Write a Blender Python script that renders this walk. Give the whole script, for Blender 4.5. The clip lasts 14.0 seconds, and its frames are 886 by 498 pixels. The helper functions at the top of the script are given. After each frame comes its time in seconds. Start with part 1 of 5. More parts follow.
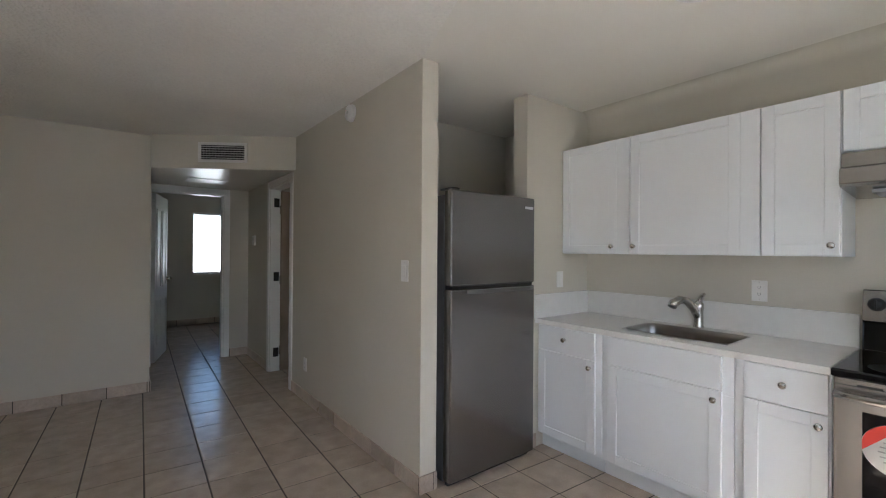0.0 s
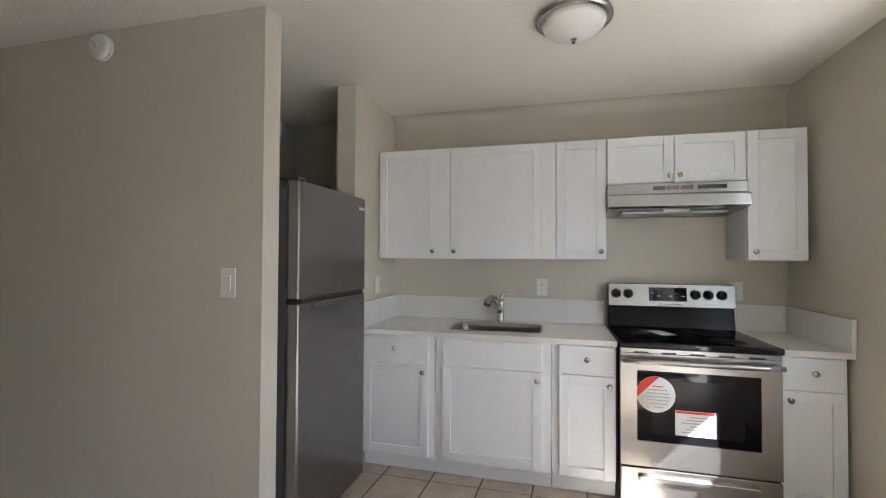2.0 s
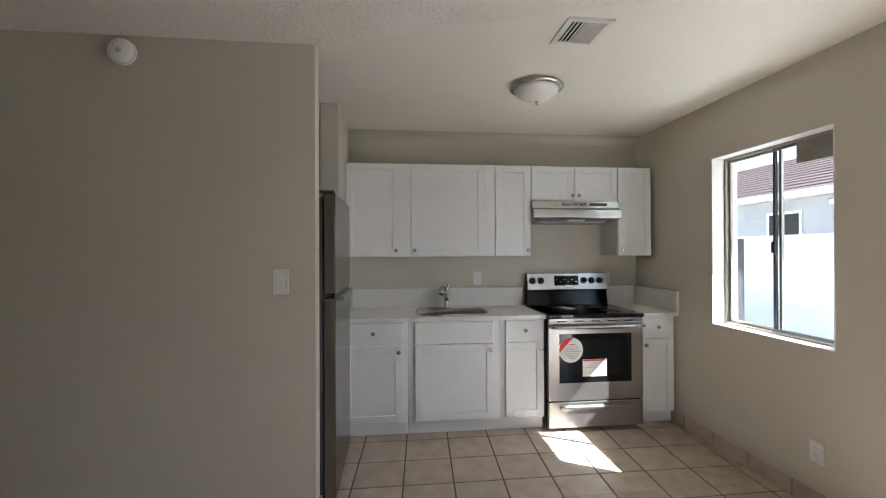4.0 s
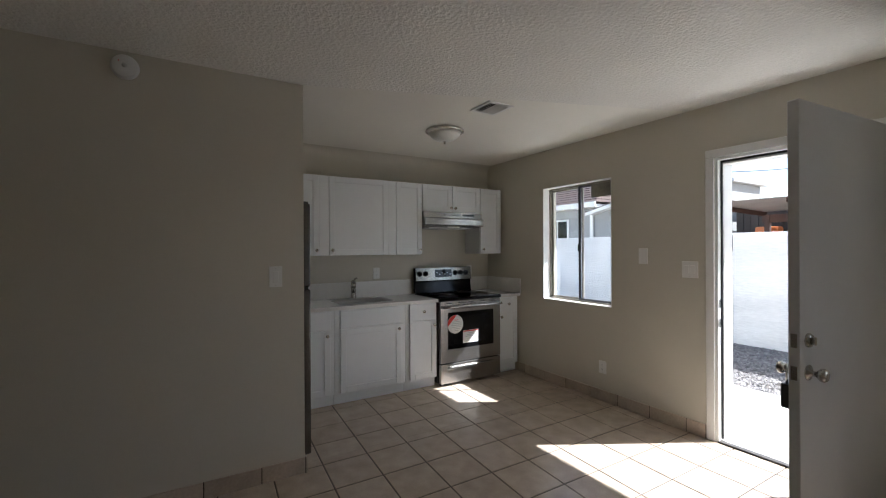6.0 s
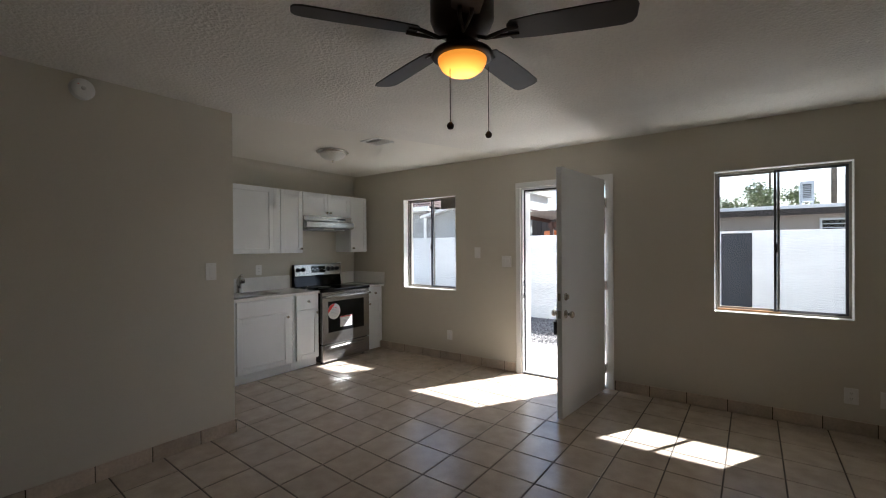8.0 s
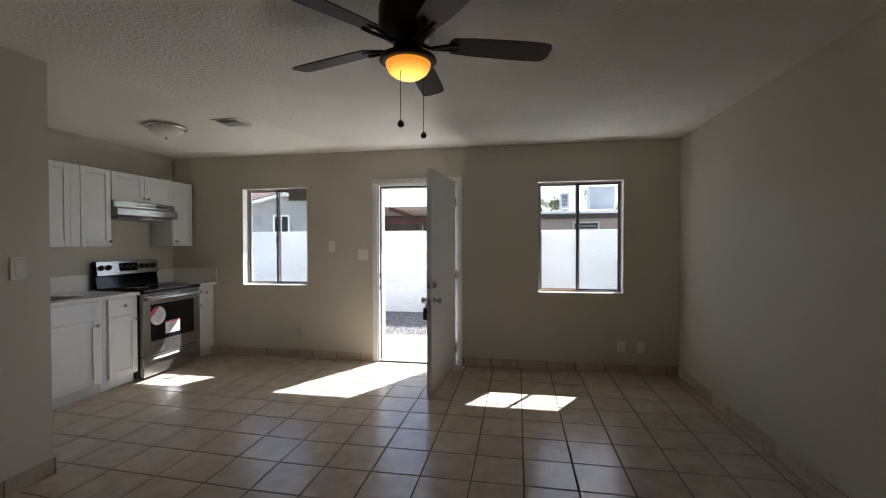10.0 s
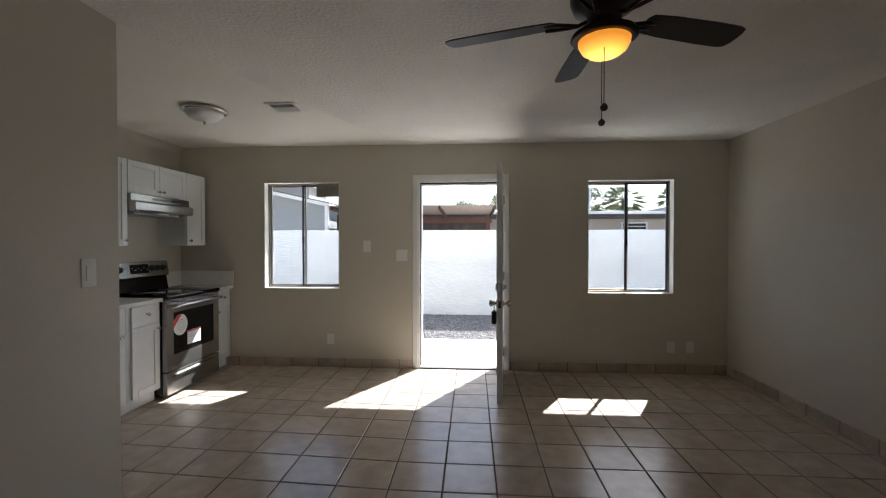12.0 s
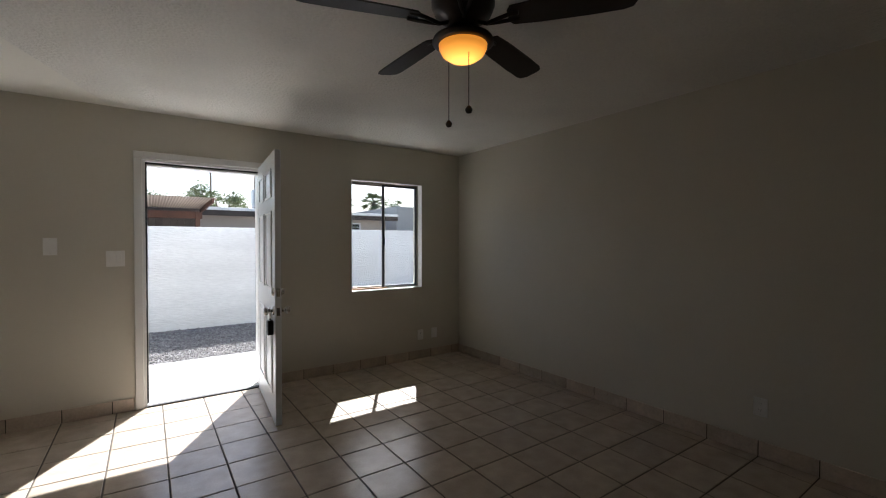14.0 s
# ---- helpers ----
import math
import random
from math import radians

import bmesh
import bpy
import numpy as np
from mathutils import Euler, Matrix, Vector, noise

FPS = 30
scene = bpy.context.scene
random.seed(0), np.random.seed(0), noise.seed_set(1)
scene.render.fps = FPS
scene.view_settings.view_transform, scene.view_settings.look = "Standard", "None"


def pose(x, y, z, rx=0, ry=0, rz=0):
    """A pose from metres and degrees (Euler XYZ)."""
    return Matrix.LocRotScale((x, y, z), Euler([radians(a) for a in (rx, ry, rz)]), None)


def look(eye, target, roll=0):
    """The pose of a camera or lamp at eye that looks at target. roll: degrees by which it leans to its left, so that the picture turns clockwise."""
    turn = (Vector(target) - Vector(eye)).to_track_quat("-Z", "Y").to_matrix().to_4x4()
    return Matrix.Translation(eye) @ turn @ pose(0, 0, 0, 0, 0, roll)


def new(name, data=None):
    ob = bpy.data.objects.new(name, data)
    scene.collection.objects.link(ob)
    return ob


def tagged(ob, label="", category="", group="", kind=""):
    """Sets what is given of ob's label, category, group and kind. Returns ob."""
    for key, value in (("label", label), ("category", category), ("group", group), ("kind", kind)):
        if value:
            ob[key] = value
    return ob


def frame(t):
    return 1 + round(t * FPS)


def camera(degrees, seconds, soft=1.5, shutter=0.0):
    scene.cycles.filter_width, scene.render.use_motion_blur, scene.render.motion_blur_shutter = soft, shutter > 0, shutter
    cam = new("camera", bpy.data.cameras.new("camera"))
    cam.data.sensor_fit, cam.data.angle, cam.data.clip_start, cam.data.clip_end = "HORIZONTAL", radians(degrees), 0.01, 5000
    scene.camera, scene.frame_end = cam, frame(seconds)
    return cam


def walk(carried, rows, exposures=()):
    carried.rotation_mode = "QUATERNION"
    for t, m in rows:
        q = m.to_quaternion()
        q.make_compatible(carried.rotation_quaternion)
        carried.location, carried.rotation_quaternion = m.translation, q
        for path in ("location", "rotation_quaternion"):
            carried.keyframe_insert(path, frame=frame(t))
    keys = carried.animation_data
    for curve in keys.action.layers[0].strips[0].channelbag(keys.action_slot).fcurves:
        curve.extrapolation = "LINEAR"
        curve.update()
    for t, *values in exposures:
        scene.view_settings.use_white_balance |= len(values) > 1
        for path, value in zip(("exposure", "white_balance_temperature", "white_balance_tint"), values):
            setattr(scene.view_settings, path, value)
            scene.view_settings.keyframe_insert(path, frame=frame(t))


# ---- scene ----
cam = camera(92.3, 14.0, soft=1.1)
PATH = [
    (0, (0.142, 0.14, 1.348), (1.355, 1.729, 1.357), 0.4),
    (0.5, (0.181, 0.305, 1.34), (1.563, 1.75, 1.352), 0.3),
    (1, (0.182, 0.516, 1.337), (1.824, 1.657, 1.353), 0.4),
    (1.5, (0.091, 0.697, 1.328), (1.934, 1.474, 1.357), 0.4),
    (2, (-0.076, 0.902, 1.345), (1.861, 1.398, 1.383), 0.3),
    (2.5, (-0.229, 1.133, 1.372), (1.751, 1.415, 1.402), 0.2),
    (3, (-0.403, 1.296, 1.372), (1.593, 1.411, 1.397), -0.0),
    (5.5, (-1.105, 2.446, 1.401), (0.722, 1.634, 1.393), -0.2),
    (6, (-1.249, 2.722, 1.393), (0.463, 1.687, 1.392), -0.3),
    (6.5, (-1.415, 3.006, 1.369), (0.176, 1.794, 1.377), -0.3),
    (7, (-1.546, 3.248, 1.382), (-0.052, 1.918, 1.385), -0.3),
    (7.5, (-1.639, 3.514, 1.405), (-0.288, 2.039, 1.395), -0.4),
    (8, (-1.71, 3.765, 1.398), (-0.533, 2.149, 1.387), -0.4),
    (8.5, (-1.713, 3.965, 1.386), (-0.719, 2.229, 1.369), -0.2),
    (9, (-1.605, 4.154, 1.362), (-0.87, 2.294, 1.348), -0.1),
    (11.5, (-0.502, 4.144, 1.381), (-0.341, 2.15, 1.347), 0.0),
    (12, (-0.231, 4.04, 1.364), (-0.093, 2.045, 1.334), 0.0),
    (12.5, (-0.037, 3.918, 1.368), (-0.031, 1.919, 1.337), -0.1),
    (13, (0.094, 3.776, 1.375), (-0.172, 1.795, 1.339), -0.1),
    (13.5, (0.185, 3.711, 1.399), (-0.468, 1.821, 1.35), 0.2),
    (14, (0.322, 3.705, 1.354), (-0.818, 2.062, 1.323), 0.0),
]
EXPOSURES = [(0.0, 3.28, 5720, 10), (1.2, 3.39, 5760, 10), (2.0, 3.35, 5870, 10), (3.0, 3.21, 5910, 10), (5.5, 2.38, 5890, 10), (6.5, 1.9, 5940, 10), (7.5, 2.1, 5990, 10), (9.0, 2.18, 5990, 10), (12.0, 2.08, 5990, 10), (14.0, 1.76, 5990, 10)]
walk(cam, [(t, look(eye, target, roll)) for t, eye, target, roll in PATH], EXPOSURES)

# ---- world and sun ----
SUN_WAY = Vector((0.575, 1.0, -1.05)).normalized()      # the way the sunlight travels
world = bpy.data.worlds.new("sky")
scene.world = world
world.use_nodes = True
wn = world.node_tree.nodes
sky = wn.new("ShaderNodeTexSky")
sky.sky_type = "NISHITA"
sky.sun_disc = False
sky.sun_elevation = math.asin(-SUN_WAY.z)
sky.sun_rotation = math.atan2(-SUN_WAY.x, -SUN_WAY.y)
sky.dust_density = 1.5
wn["Background"].inputs["Strength"].default_value = 0.075
world.node_tree.links.new(sky.outputs[0], wn["Background"].inputs["Color"])
sun = new("sun", bpy.data.lights.new("sun", "SUN"))
sun.data.energy, sun.data.angle, sun.data.color = 5.0, radians(0.5), (1.0, 0.98, 0.95)
sun.matrix_world = look((0, 0, 0), SUN_WAY)
scene.cycles.max_bounces, scene.cycles.diffuse_bounces = 12, 6


# ---- mesh helpers ----
ORG = {}


def thing(name, label, category, at=(0, 0, 0), group="", kind="", m=None):
    """An Empty that carries the parts of a thing; parts are drawn in world metres, or in the thing's own where m is given."""
    ob = new(name)
    ob.empty_display_size = 0.1
    if m is not None:
        ob.matrix_world = m
        ORG[ob] = Vector((0, 0, 0))
    else:
        ob.location = at
        ORG[ob] = Vector(at)
    return tagged(ob, label, category, group, kind)


def mesh_of(name, bm, material):
    me = bpy.data.meshes.new(name)
    bmesh.ops.recalc_face_normals(bm, faces=bm.faces[:])
    bm.to_mesh(me)
    bm.free()
    for m in (material if isinstance(material, (list, tuple)) else [material]):
        me.materials.append(m)
    return me


def part(name, bm, material, parent, label=""):
    org = ORG[parent]
    bmesh.ops.translate(bm, verts=bm.verts[:], vec=-org)
    ob = new(name, mesh_of(name, bm, material))
    ob.parent = parent
    ORG[ob] = org
    return tagged(ob, label)


def single(name, bm, material, label="", category="", group="", kind=""):
    return tagged(new(name, mesh_of(name, bm, material)), label, category, group, kind)


def nb():
    return bmesh.new()


def box(bm, x0, x1, y0, y1, z0, z1, bevel=0.0, seg=2):
    c = Vector(((x0 + x1) / 2, (y0 + y1) / 2, (z0 + z1) / 2))
    s = (abs(x1 - x0), abs(y1 - y0), abs(z1 - z0))
    r = bmesh.ops.create_cube(bm, size=1.0, matrix=Matrix.Translation(c) @ Matrix.Diagonal((*s, 1)))
    if bevel:
        es = list({e for v in r["verts"] for e in v.link_edges})
        bmesh.ops.bevel(bm, geom=es, offset=min(bevel, min(s) * 0.45), segments=seg, profile=0.5, affect="EDGES")
    return bm


def cyl(bm, a, b, r, r2=None, seg=20, smooth=True):
    a, b = Vector(a), Vector(b)
    m = Matrix.Translation((a + b) / 2) @ (b - a).to_track_quat("Z", "Y").to_matrix().to_4x4()
    got = bmesh.ops.create_cone(bm, cap_ends=True, segments=seg, radius1=r, radius2=r if r2 is None else r2, depth=(b - a).length, matrix=m)
    if smooth:
        for f in {f for v in got["verts"] for f in v.link_faces}:
            f.smooth = len(f.verts) == 4
    return bm


def lathe(bm, at, axis, profile, seg=32):
    """profile: (radius, height along the axis) from one end to the other."""
    q = Vector(axis).to_track_quat("Z", "Y")
    rings = []
    for r, h in profile:
        if r < 1e-6:
            rings.append([bm.verts.new(Vector(at) + q @ Vector((0, 0, h)))])
        else:
            rings.append([bm.verts.new(Vector(at) + q @ Vector((r * math.cos(2 * math.pi * k / seg), r * math.sin(2 * math.pi * k / seg), h))) for k in range(seg)])
    for a, b in zip(rings, rings[1:]):
        for k in range(seg):
            n = (k + 1) % seg
            if len(a) == 1 and len(b) == 1:
                continue
            vs = [a[0], b[k], b[n]] if len(a) == 1 else [a[k], a[n], b[0]] if len(b) == 1 else [a[k], a[n], b[n], b[k]]
            bm.faces.new(vs).smooth = True
    for ring in (rings[0], rings[-1]):
        if len(ring) > 1:
            bm.faces.new(ring)
    return bm


def tube(bm, pts, radii, seg=12):
    pts = [Vector(p) for p in pts]
    radii = radii if isinstance(radii, (list, tuple)) else [radii] * len(pts)
    rings, side = [], None
    for i, p in enumerate(pts):
        d = (pts[min(i + 1, len(pts) - 1)] - pts[max(i - 1, 0)]).normalized()
        if side is None:
            side = d.orthogonal().normalized()
        side = (side - d * side.dot(d)).normalized()
        up = d.cross(side)
        rings.append([bm.verts.new(p + radii[i] * (math.cos(2 * math.pi * k / seg) * side + math.sin(2 * math.pi * k / seg) * up)) for k in range(seg)])
    for a, b in zip(rings, rings[1:]):
        for k in range(seg):
            bm.faces.new([a[k], a[(k + 1) % seg], b[(k + 1) % seg], b[k]]).smooth = True
    bm.faces.new(rings[0])
    bm.faces.new(rings[-1])
    return bm


def prism(bm, poly, z0, z1):
    lo = [bm.verts.new((x, y, z0)) for x, y in poly]
    hi = [bm.verts.new((x, y, z1)) for x, y in poly]
    bm.faces.new(lo)
    bm.faces.new(hi)
    n = len(poly)
    for k in range(n):
        bm.faces.new([lo[k], lo[(k + 1) % n], hi[(k + 1) % n], hi[k]])
    return bm


def holed(bm, axis, d0, d1, u0, u1, z0, z1, holes=()):
    """A wall with openings: axis 'x' has its thickness d0..d1 along x and runs along y; holes are (u0, u1, z0, z1)."""
    us = sorted({u0, u1, *[h[0] for h in holes], *[h[1] for h in holes]})
    zs = sorted({z0, z1, *[h[2] for h in holes], *[h[3] for h in holes]})
    full = {}
    for i in range(len(us) - 1):
        for j in range(len(zs) - 1):
            cu, cz = (us[i] + us[i + 1]) / 2, (zs[j] + zs[j + 1]) / 2
            full[i, j] = not any(h[0] < cu < h[1] and h[2] < cz < h[3] for h in holes)
    seen = {}

    def v(u, z, d):
        k = (round(u, 5), round(z, 5), round(d, 5))
        if k not in seen:
            seen[k] = bm.verts.new((d, u, z) if axis == "x" else (u, d, z))
        return seen[k]
    for (i, j), ok in full.items():
        if not ok:
            continue
        a, b, c, e = us[i], us[i + 1], zs[j], zs[j + 1]
        for d in (d0, d1):
            bm.faces.new([v(a, c, d), v(b, c, d), v(b, e, d), v(a, e, d)])
        for (di, dj), (p, q) in (((-1, 0), ((a, c), (a, e))), ((1, 0), ((b, c), (b, e))), ((0, -1), ((a, c), (b, c))), ((0, 1), ((a, e), (b, e)))):
            if not full.get((i + di, j + dj), False):
                bm.faces.new([v(*p, d0), v(*q, d0), v(*q, d1), v(*p, d1)])
    return bm


# ---- materials ----
def pm(name, color, rough=0.5, metal=0.0, var=0.05, scale=3.0, fine=120.0, bump=0.1, depth=0.001, rvar=0.0, spec=0.5, each=0.0, stretch=None, island=False):
    """A painted, cast or cut surface: colour that drifts at a large and a small scale, with fine relief."""
    m = bpy.data.materials.new(name)
    m.use_nodes = True
    nt = m.node_tree
    N, L = nt.nodes, nt.links
    p = N["Principled BSDF"]
    p.inputs["Metallic"].default_value = metal
    p.inputs["Specular IOR Level"].default_value = spec
    geo = N.new("ShaderNodeNewGeometry")
    vec = geo.outputs["Position"]
    if stretch:
        mp = N.new("ShaderNodeMapping")
        mp.inputs["Scale"].default_value = stretch
        L.new(vec, mp.inputs["Vector"])
        vec = mp.outputs["Vector"]

    def nz(s, detail=4.0):
        n = N.new("ShaderNodeTexNoise")
        n.inputs["Scale"].default_value = s
        n.inputs["Detail"].default_value = detail
        L.new(vec, n.inputs["Vector"])
        return n.outputs["Fac"]

    def mr(sock, lo, hi):
        k = N.new("ShaderNodeMapRange")
        k.inputs["From Min"].default_value, k.inputs["From Max"].default_value = 0.3, 0.7
        k.inputs["To Min"].default_value, k.inputs["To Max"].default_value = lo, hi
        L.new(sock, k.inputs["Value"])
        return k.outputs["Result"]
    big, small = nz(scale), nz(fine, 3.0)
    val = mr(big, 1 - var, 1 + var)
    val2 = mr(small, 1 - var * 0.5, 1 + var * 0.5)
    mul = N.new("ShaderNodeMath")
    mul.operation = "MULTIPLY"
    L.new(val, mul.inputs[0])
    L.new(val2, mul.inputs[1])
    value = mul.outputs[0]
    if each:
        if island:
            rnd = geo.outputs["Random Per Island"]
        else:
            rnd = N.new("ShaderNodeObjectInfo").outputs["Random"]
        k = N.new("ShaderNodeMapRange")
        k.inputs["To Min"].default_value, k.inputs["To Max"].default_value = 1 - each, 1 + each
        L.new(rnd, k.inputs["Value"])
        mul2 = N.new("ShaderNodeMath")
        mul2.operation = "MULTIPLY"
        L.new(value, mul2.inputs[0])
        L.new(k.outputs["Result"], mul2.inputs[1])
        value = mul2.outputs[0]
    hsv = N.new("ShaderNodeHueSaturation")
    hsv.inputs["Color"].default_value = (*color, 1)
    L.new(value, hsv.inputs["Value"])
    L.new(hsv.outputs["Color"], p.inputs["Base Color"])
    if rvar:
        L.new(mr(nz(scale * 2.3), max(0.02, rough - rvar), min(1, rough + rvar)), p.inputs["Roughness"])
    else:
        p.inputs["Roughness"].default_value = rough
    if bump:
        b = N.new("ShaderNodeBump")
        b.inputs["Strength"].default_value = bump
        b.inputs["Distance"].default_value = depth
        L.new(small, b.inputs["Height"])
        L.new(b.outputs["Normal"], p.inputs["Normal"])
    return m


def glow(name, color, strength):
    m = bpy.data.materials.new(name)
    m.use_nodes = True
    p = m.node_tree.nodes["Principled BSDF"]
    p.inputs["Base Color"].default_value = (*color, 1)
    p.inputs["Emission Color"].default_value = (*color, 1)
    p.inputs["Emission Strength"].default_value = strength
    p.inputs["Roughness"].default_value = 0.35
    return m


def clear_glass(name, tint=(1, 1, 1)):
    m = bpy.data.materials.new(name)
    m.use_nodes = True
    N, L = m.node_tree.nodes, m.node_tree.links
    N.remove(N["Principled BSDF"])
    t, g, mix = N.new("ShaderNodeBsdfTransparent"), N.new("ShaderNodeBsdfGlossy"), N.new("ShaderNodeMixShader")
    t.inputs["Color"].default_value = (*tint, 1)
    g.inputs["Roughness"].default_value = 0.02
    mix.inputs[0].default_value = 0.05
    L.new(t.outputs[0], mix.inputs[1])
    L.new(g.outputs[0], mix.inputs[2])
    L.new(mix.outputs[0], N["Material Output"].inputs["Surface"])
    return m


WALL = pm("greige_wall_paint", (0.60, 0.563, 0.475), 0.55, var=0.03, scale=1.3, fine=170, bump=0.22, depth=0.0015)
SOFFIT = pm("glossy_greige_paint", (0.60, 0.563, 0.475), 0.34, var=0.03, scale=1.3, fine=60, bump=0.25, depth=0.002)
CEIL_K = pm("smooth_ceiling_paint", (0.80, 0.77, 0.695), 0.6, var=0.025, scale=1.1, fine=140, bump=0.2, depth=0.0015)
CEIL_L = pm("textured_ceiling_paint", (0.78, 0.755, 0.70), 0.75, var=0.06, scale=1.5, fine=50, bump=1.0, depth=0.009)
TRIM = pm("white_trim_paint", (0.80, 0.79, 0.76), 0.35, var=0.02, scale=4, fine=90, bump=0.05)
CAB = pm("white_cabinet_paint", (0.80, 0.82, 0.83), 0.3, var=0.012, scale=5, fine=200, bump=0.02, depth=0.0005)
TILE = pm("beige_ceramic_tile", (0.45, 0.372, 0.295), 0.25, var=0.12, scale=9.0, fine=110, bump=0.08, depth=0.001, each=0.05)
TILEJ = pm("beige_ceramic_tile_far", (0.45, 0.372, 0.295), 0.25, var=0.12, scale=9.0, fine=110, bump=0.08, depth=0.001, each=0.05, island=True)
BASET = pm("baseboard_tile", (0.50, 0.41, 0.325), 0.35, var=0.16, scale=6.0, fine=60, bump=0.12, rvar=0.08, each=0.16)
GROUT = pm("dark_grout", (0.07, 0.055, 0.042), 0.9, var=0.15, scale=6, fine=200, bump=0.4)
QUARTZ = pm("white_quartz", (0.80, 0.79, 0.76), 0.22, var=0.02, scale=20, fine=300, bump=0.0)
STEEL = pm("brushed_stainless_steel", (0.44, 0.425, 0.405), 0.27, 0.93, var=0.02, scale=3, fine=90, bump=0.04, depth=0.0003, stretch=(1, 0.06, 1))
FRIDGE = pm("dark_stainless_steel", (0.215, 0.204, 0.192), 0.24, 0.9, var=0.012, scale=2, fine=300, bump=0.015, depth=0.0002)
FRIDGESIDE = pm("dark_grey_enamel", (0.09, 0.09, 0.09), 0.45, var=0.04, fine=150, bump=0.15)
NICKEL = pm("brushed_nickel", (0.60, 0.58, 0.54), 0.25, 1.0, var=0.03, scale=20, fine=200, bump=0.03)
CHROME = pm("polished_chrome", (0.75, 0.75, 0.75), 0.10, 1.0, var=0.02, bump=0.0)
BLACKGLASS = pm("black_ceramic_glass", (0.006, 0.006, 0.007), 0.05, var=0.05, bump=0.0, spec=0.32)
BLACK = pm("black_plastic", (0.015, 0.015, 0.015), 0.4, var=0.08, bump=0.1)
BLACKENAMEL = pm("black_enamel", (0.008, 0.008, 0.008), 0.15, var=0.05, bump=0.0, spec=0.25)
PLASTIC = pm("white_plastic", (0.80, 0.79, 0.76), 0.35, var=0.015, scale=10, bump=0.03)
PLASTICD = pm("white_plastic_recess", (0.62, 0.61, 0.58), 0.4, var=0.015, bump=0.0)
PAPER = pm("white_paper", (0.82, 0.82, 0.80), 0.6, var=0.02, bump=0.05)
RED = pm("red_print", (0.72, 0.06, 0.04), 0.55, var=0.03, bump=0.0)
RINGP = pm("burner_print", (0.04, 0.04, 0.04), 0.3, var=0.03, bump=0.0)
GREYPRINT = pm("grey_print", (0.48, 0.48, 0.48), 0.6, var=0.03, bump=0.0)
BRONZE = pm("dark_bronze_metal", (0.045, 0.036, 0.03), 0.35, 0.6, var=0.10, scale=12, bump=0.08)
BLADE = pm("dark_stained_fan_blade", (0.02, 0.015, 0.013), 0.5, var=0.22, scale=4, fine=60, bump=0.12, stretch=(1, 1, 1))
FANGLASS = glow("amber_lit_glass", (1.0, 0.42, 0.05), 0.42)
# the bulb shows through the middle of the fan's bowl: brighter glass close to it
fn, fk = FANGLASS.node_tree.nodes, FANGLASS.node_tree.links
fpos, fdist, fmap, framp = fn.new("ShaderNodeNewGeometry"), fn.new("ShaderNodeVectorMath"), fn.new("ShaderNodeMapRange"), fn.new("ShaderNodeMix")
fdist.operation = "DISTANCE"
fdist.inputs[1].default_value = (-0.750, 2.304, 2.106)
fmap.inputs["From Min"].default_value, fmap.inputs["From Max"].default_value = 0.03, 0.105
fmap.inputs["To Min"].default_value, fmap.inputs["To Max"].default_value = 0.75, 0.20
framp.data_type = "RGBA"
framp.inputs[6].default_value, framp.inputs[7].default_value = (1.0, 0.30, 0.02, 1), (1.0, 0.52, 0.10, 1)
fk.new(fpos.outputs["Position"], fdist.inputs[0])
fk.new(fdist.outputs["Value"], fmap.inputs["Value"])
fk.new(fmap.outputs["Result"], framp.inputs[0])
fk.new(framp.outputs[2], fn["Principled BSDF"].inputs["Emission Color"])
fk.new(fmap.outputs["Result"], fn["Principled BSDF"].inputs["Emission Strength"])
FROST = pm("frosted_white_glass", (0.80, 0.79, 0.75), 0.3, var=0.03, scale=9, fine=60, bump=0.05)
ALU = pm("grey_aluminium_frame", (0.36, 0.33, 0.28), 0.4, 0.7, var=0.06, scale=8, bump=0.06)
ALUD = pm("dark_aluminium_sash", (0.10, 0.10, 0.11), 0.4, 0.6, var=0.06, scale=8, bump=0.06)
GLASS = clear_glass("window_glass", (0.96, 0.97, 0.97))
DOORP = pm("white_door_paint", (0.74, 0.745, 0.74), 0.35, var=0.02, scale=3, fine=80, bump=0.06)
VENTW = pm("white_enamelled_vent", (0.74, 0.73, 0.70), 0.4, var=0.02, bump=0.04)
# near-black colour stands in for the shade inside the air ducts
DUCTSHADE = pm("painted_duct_shade", (0.03, 0.03, 0.03), 0.8, var=0.1)
THRESH = pm("dark_threshold_metal", (0.05, 0.045, 0.04), 0.6, 0.0, var=0.1, scale=15, bump=0.1)
WOODRAW = pm("raw_wood", (0.45, 0.24, 0.11), 0.6, var=0.18, scale=8, fine=80, bump=0.2, stretch=(1, 1, 0.15))
CONC = pm("pale_concrete", (0.64, 0.62, 0.59), 0.85, var=0.08, scale=1.5, fine=120, bump=0.4, depth=0.003)
GRAVEL = pm("grey_gravel_bed", (0.20, 0.19, 0.185), 0.9, var=0.25, scale=4, fine=55, bump=0.8, depth=0.02)
PEBBLE = pm("grey_pebble", (0.235, 0.22, 0.21), 0.9, var=0.15, scale=6, fine=90, bump=0.3, each=0.35, island=True)
STUCCO = pm("white_painted_block", (0.79, 0.785, 0.775), 0.8, var=0.09, scale=1.6, fine=26, bump=0.8, depth=0.01, stretch=(0.35, 0.35, 1.5))
SLATE = pm("dark_slate_tone", (0.022, 0.026, 0.036), 0.6, var=0.10, scale=3, fine=40, bump=0.3)
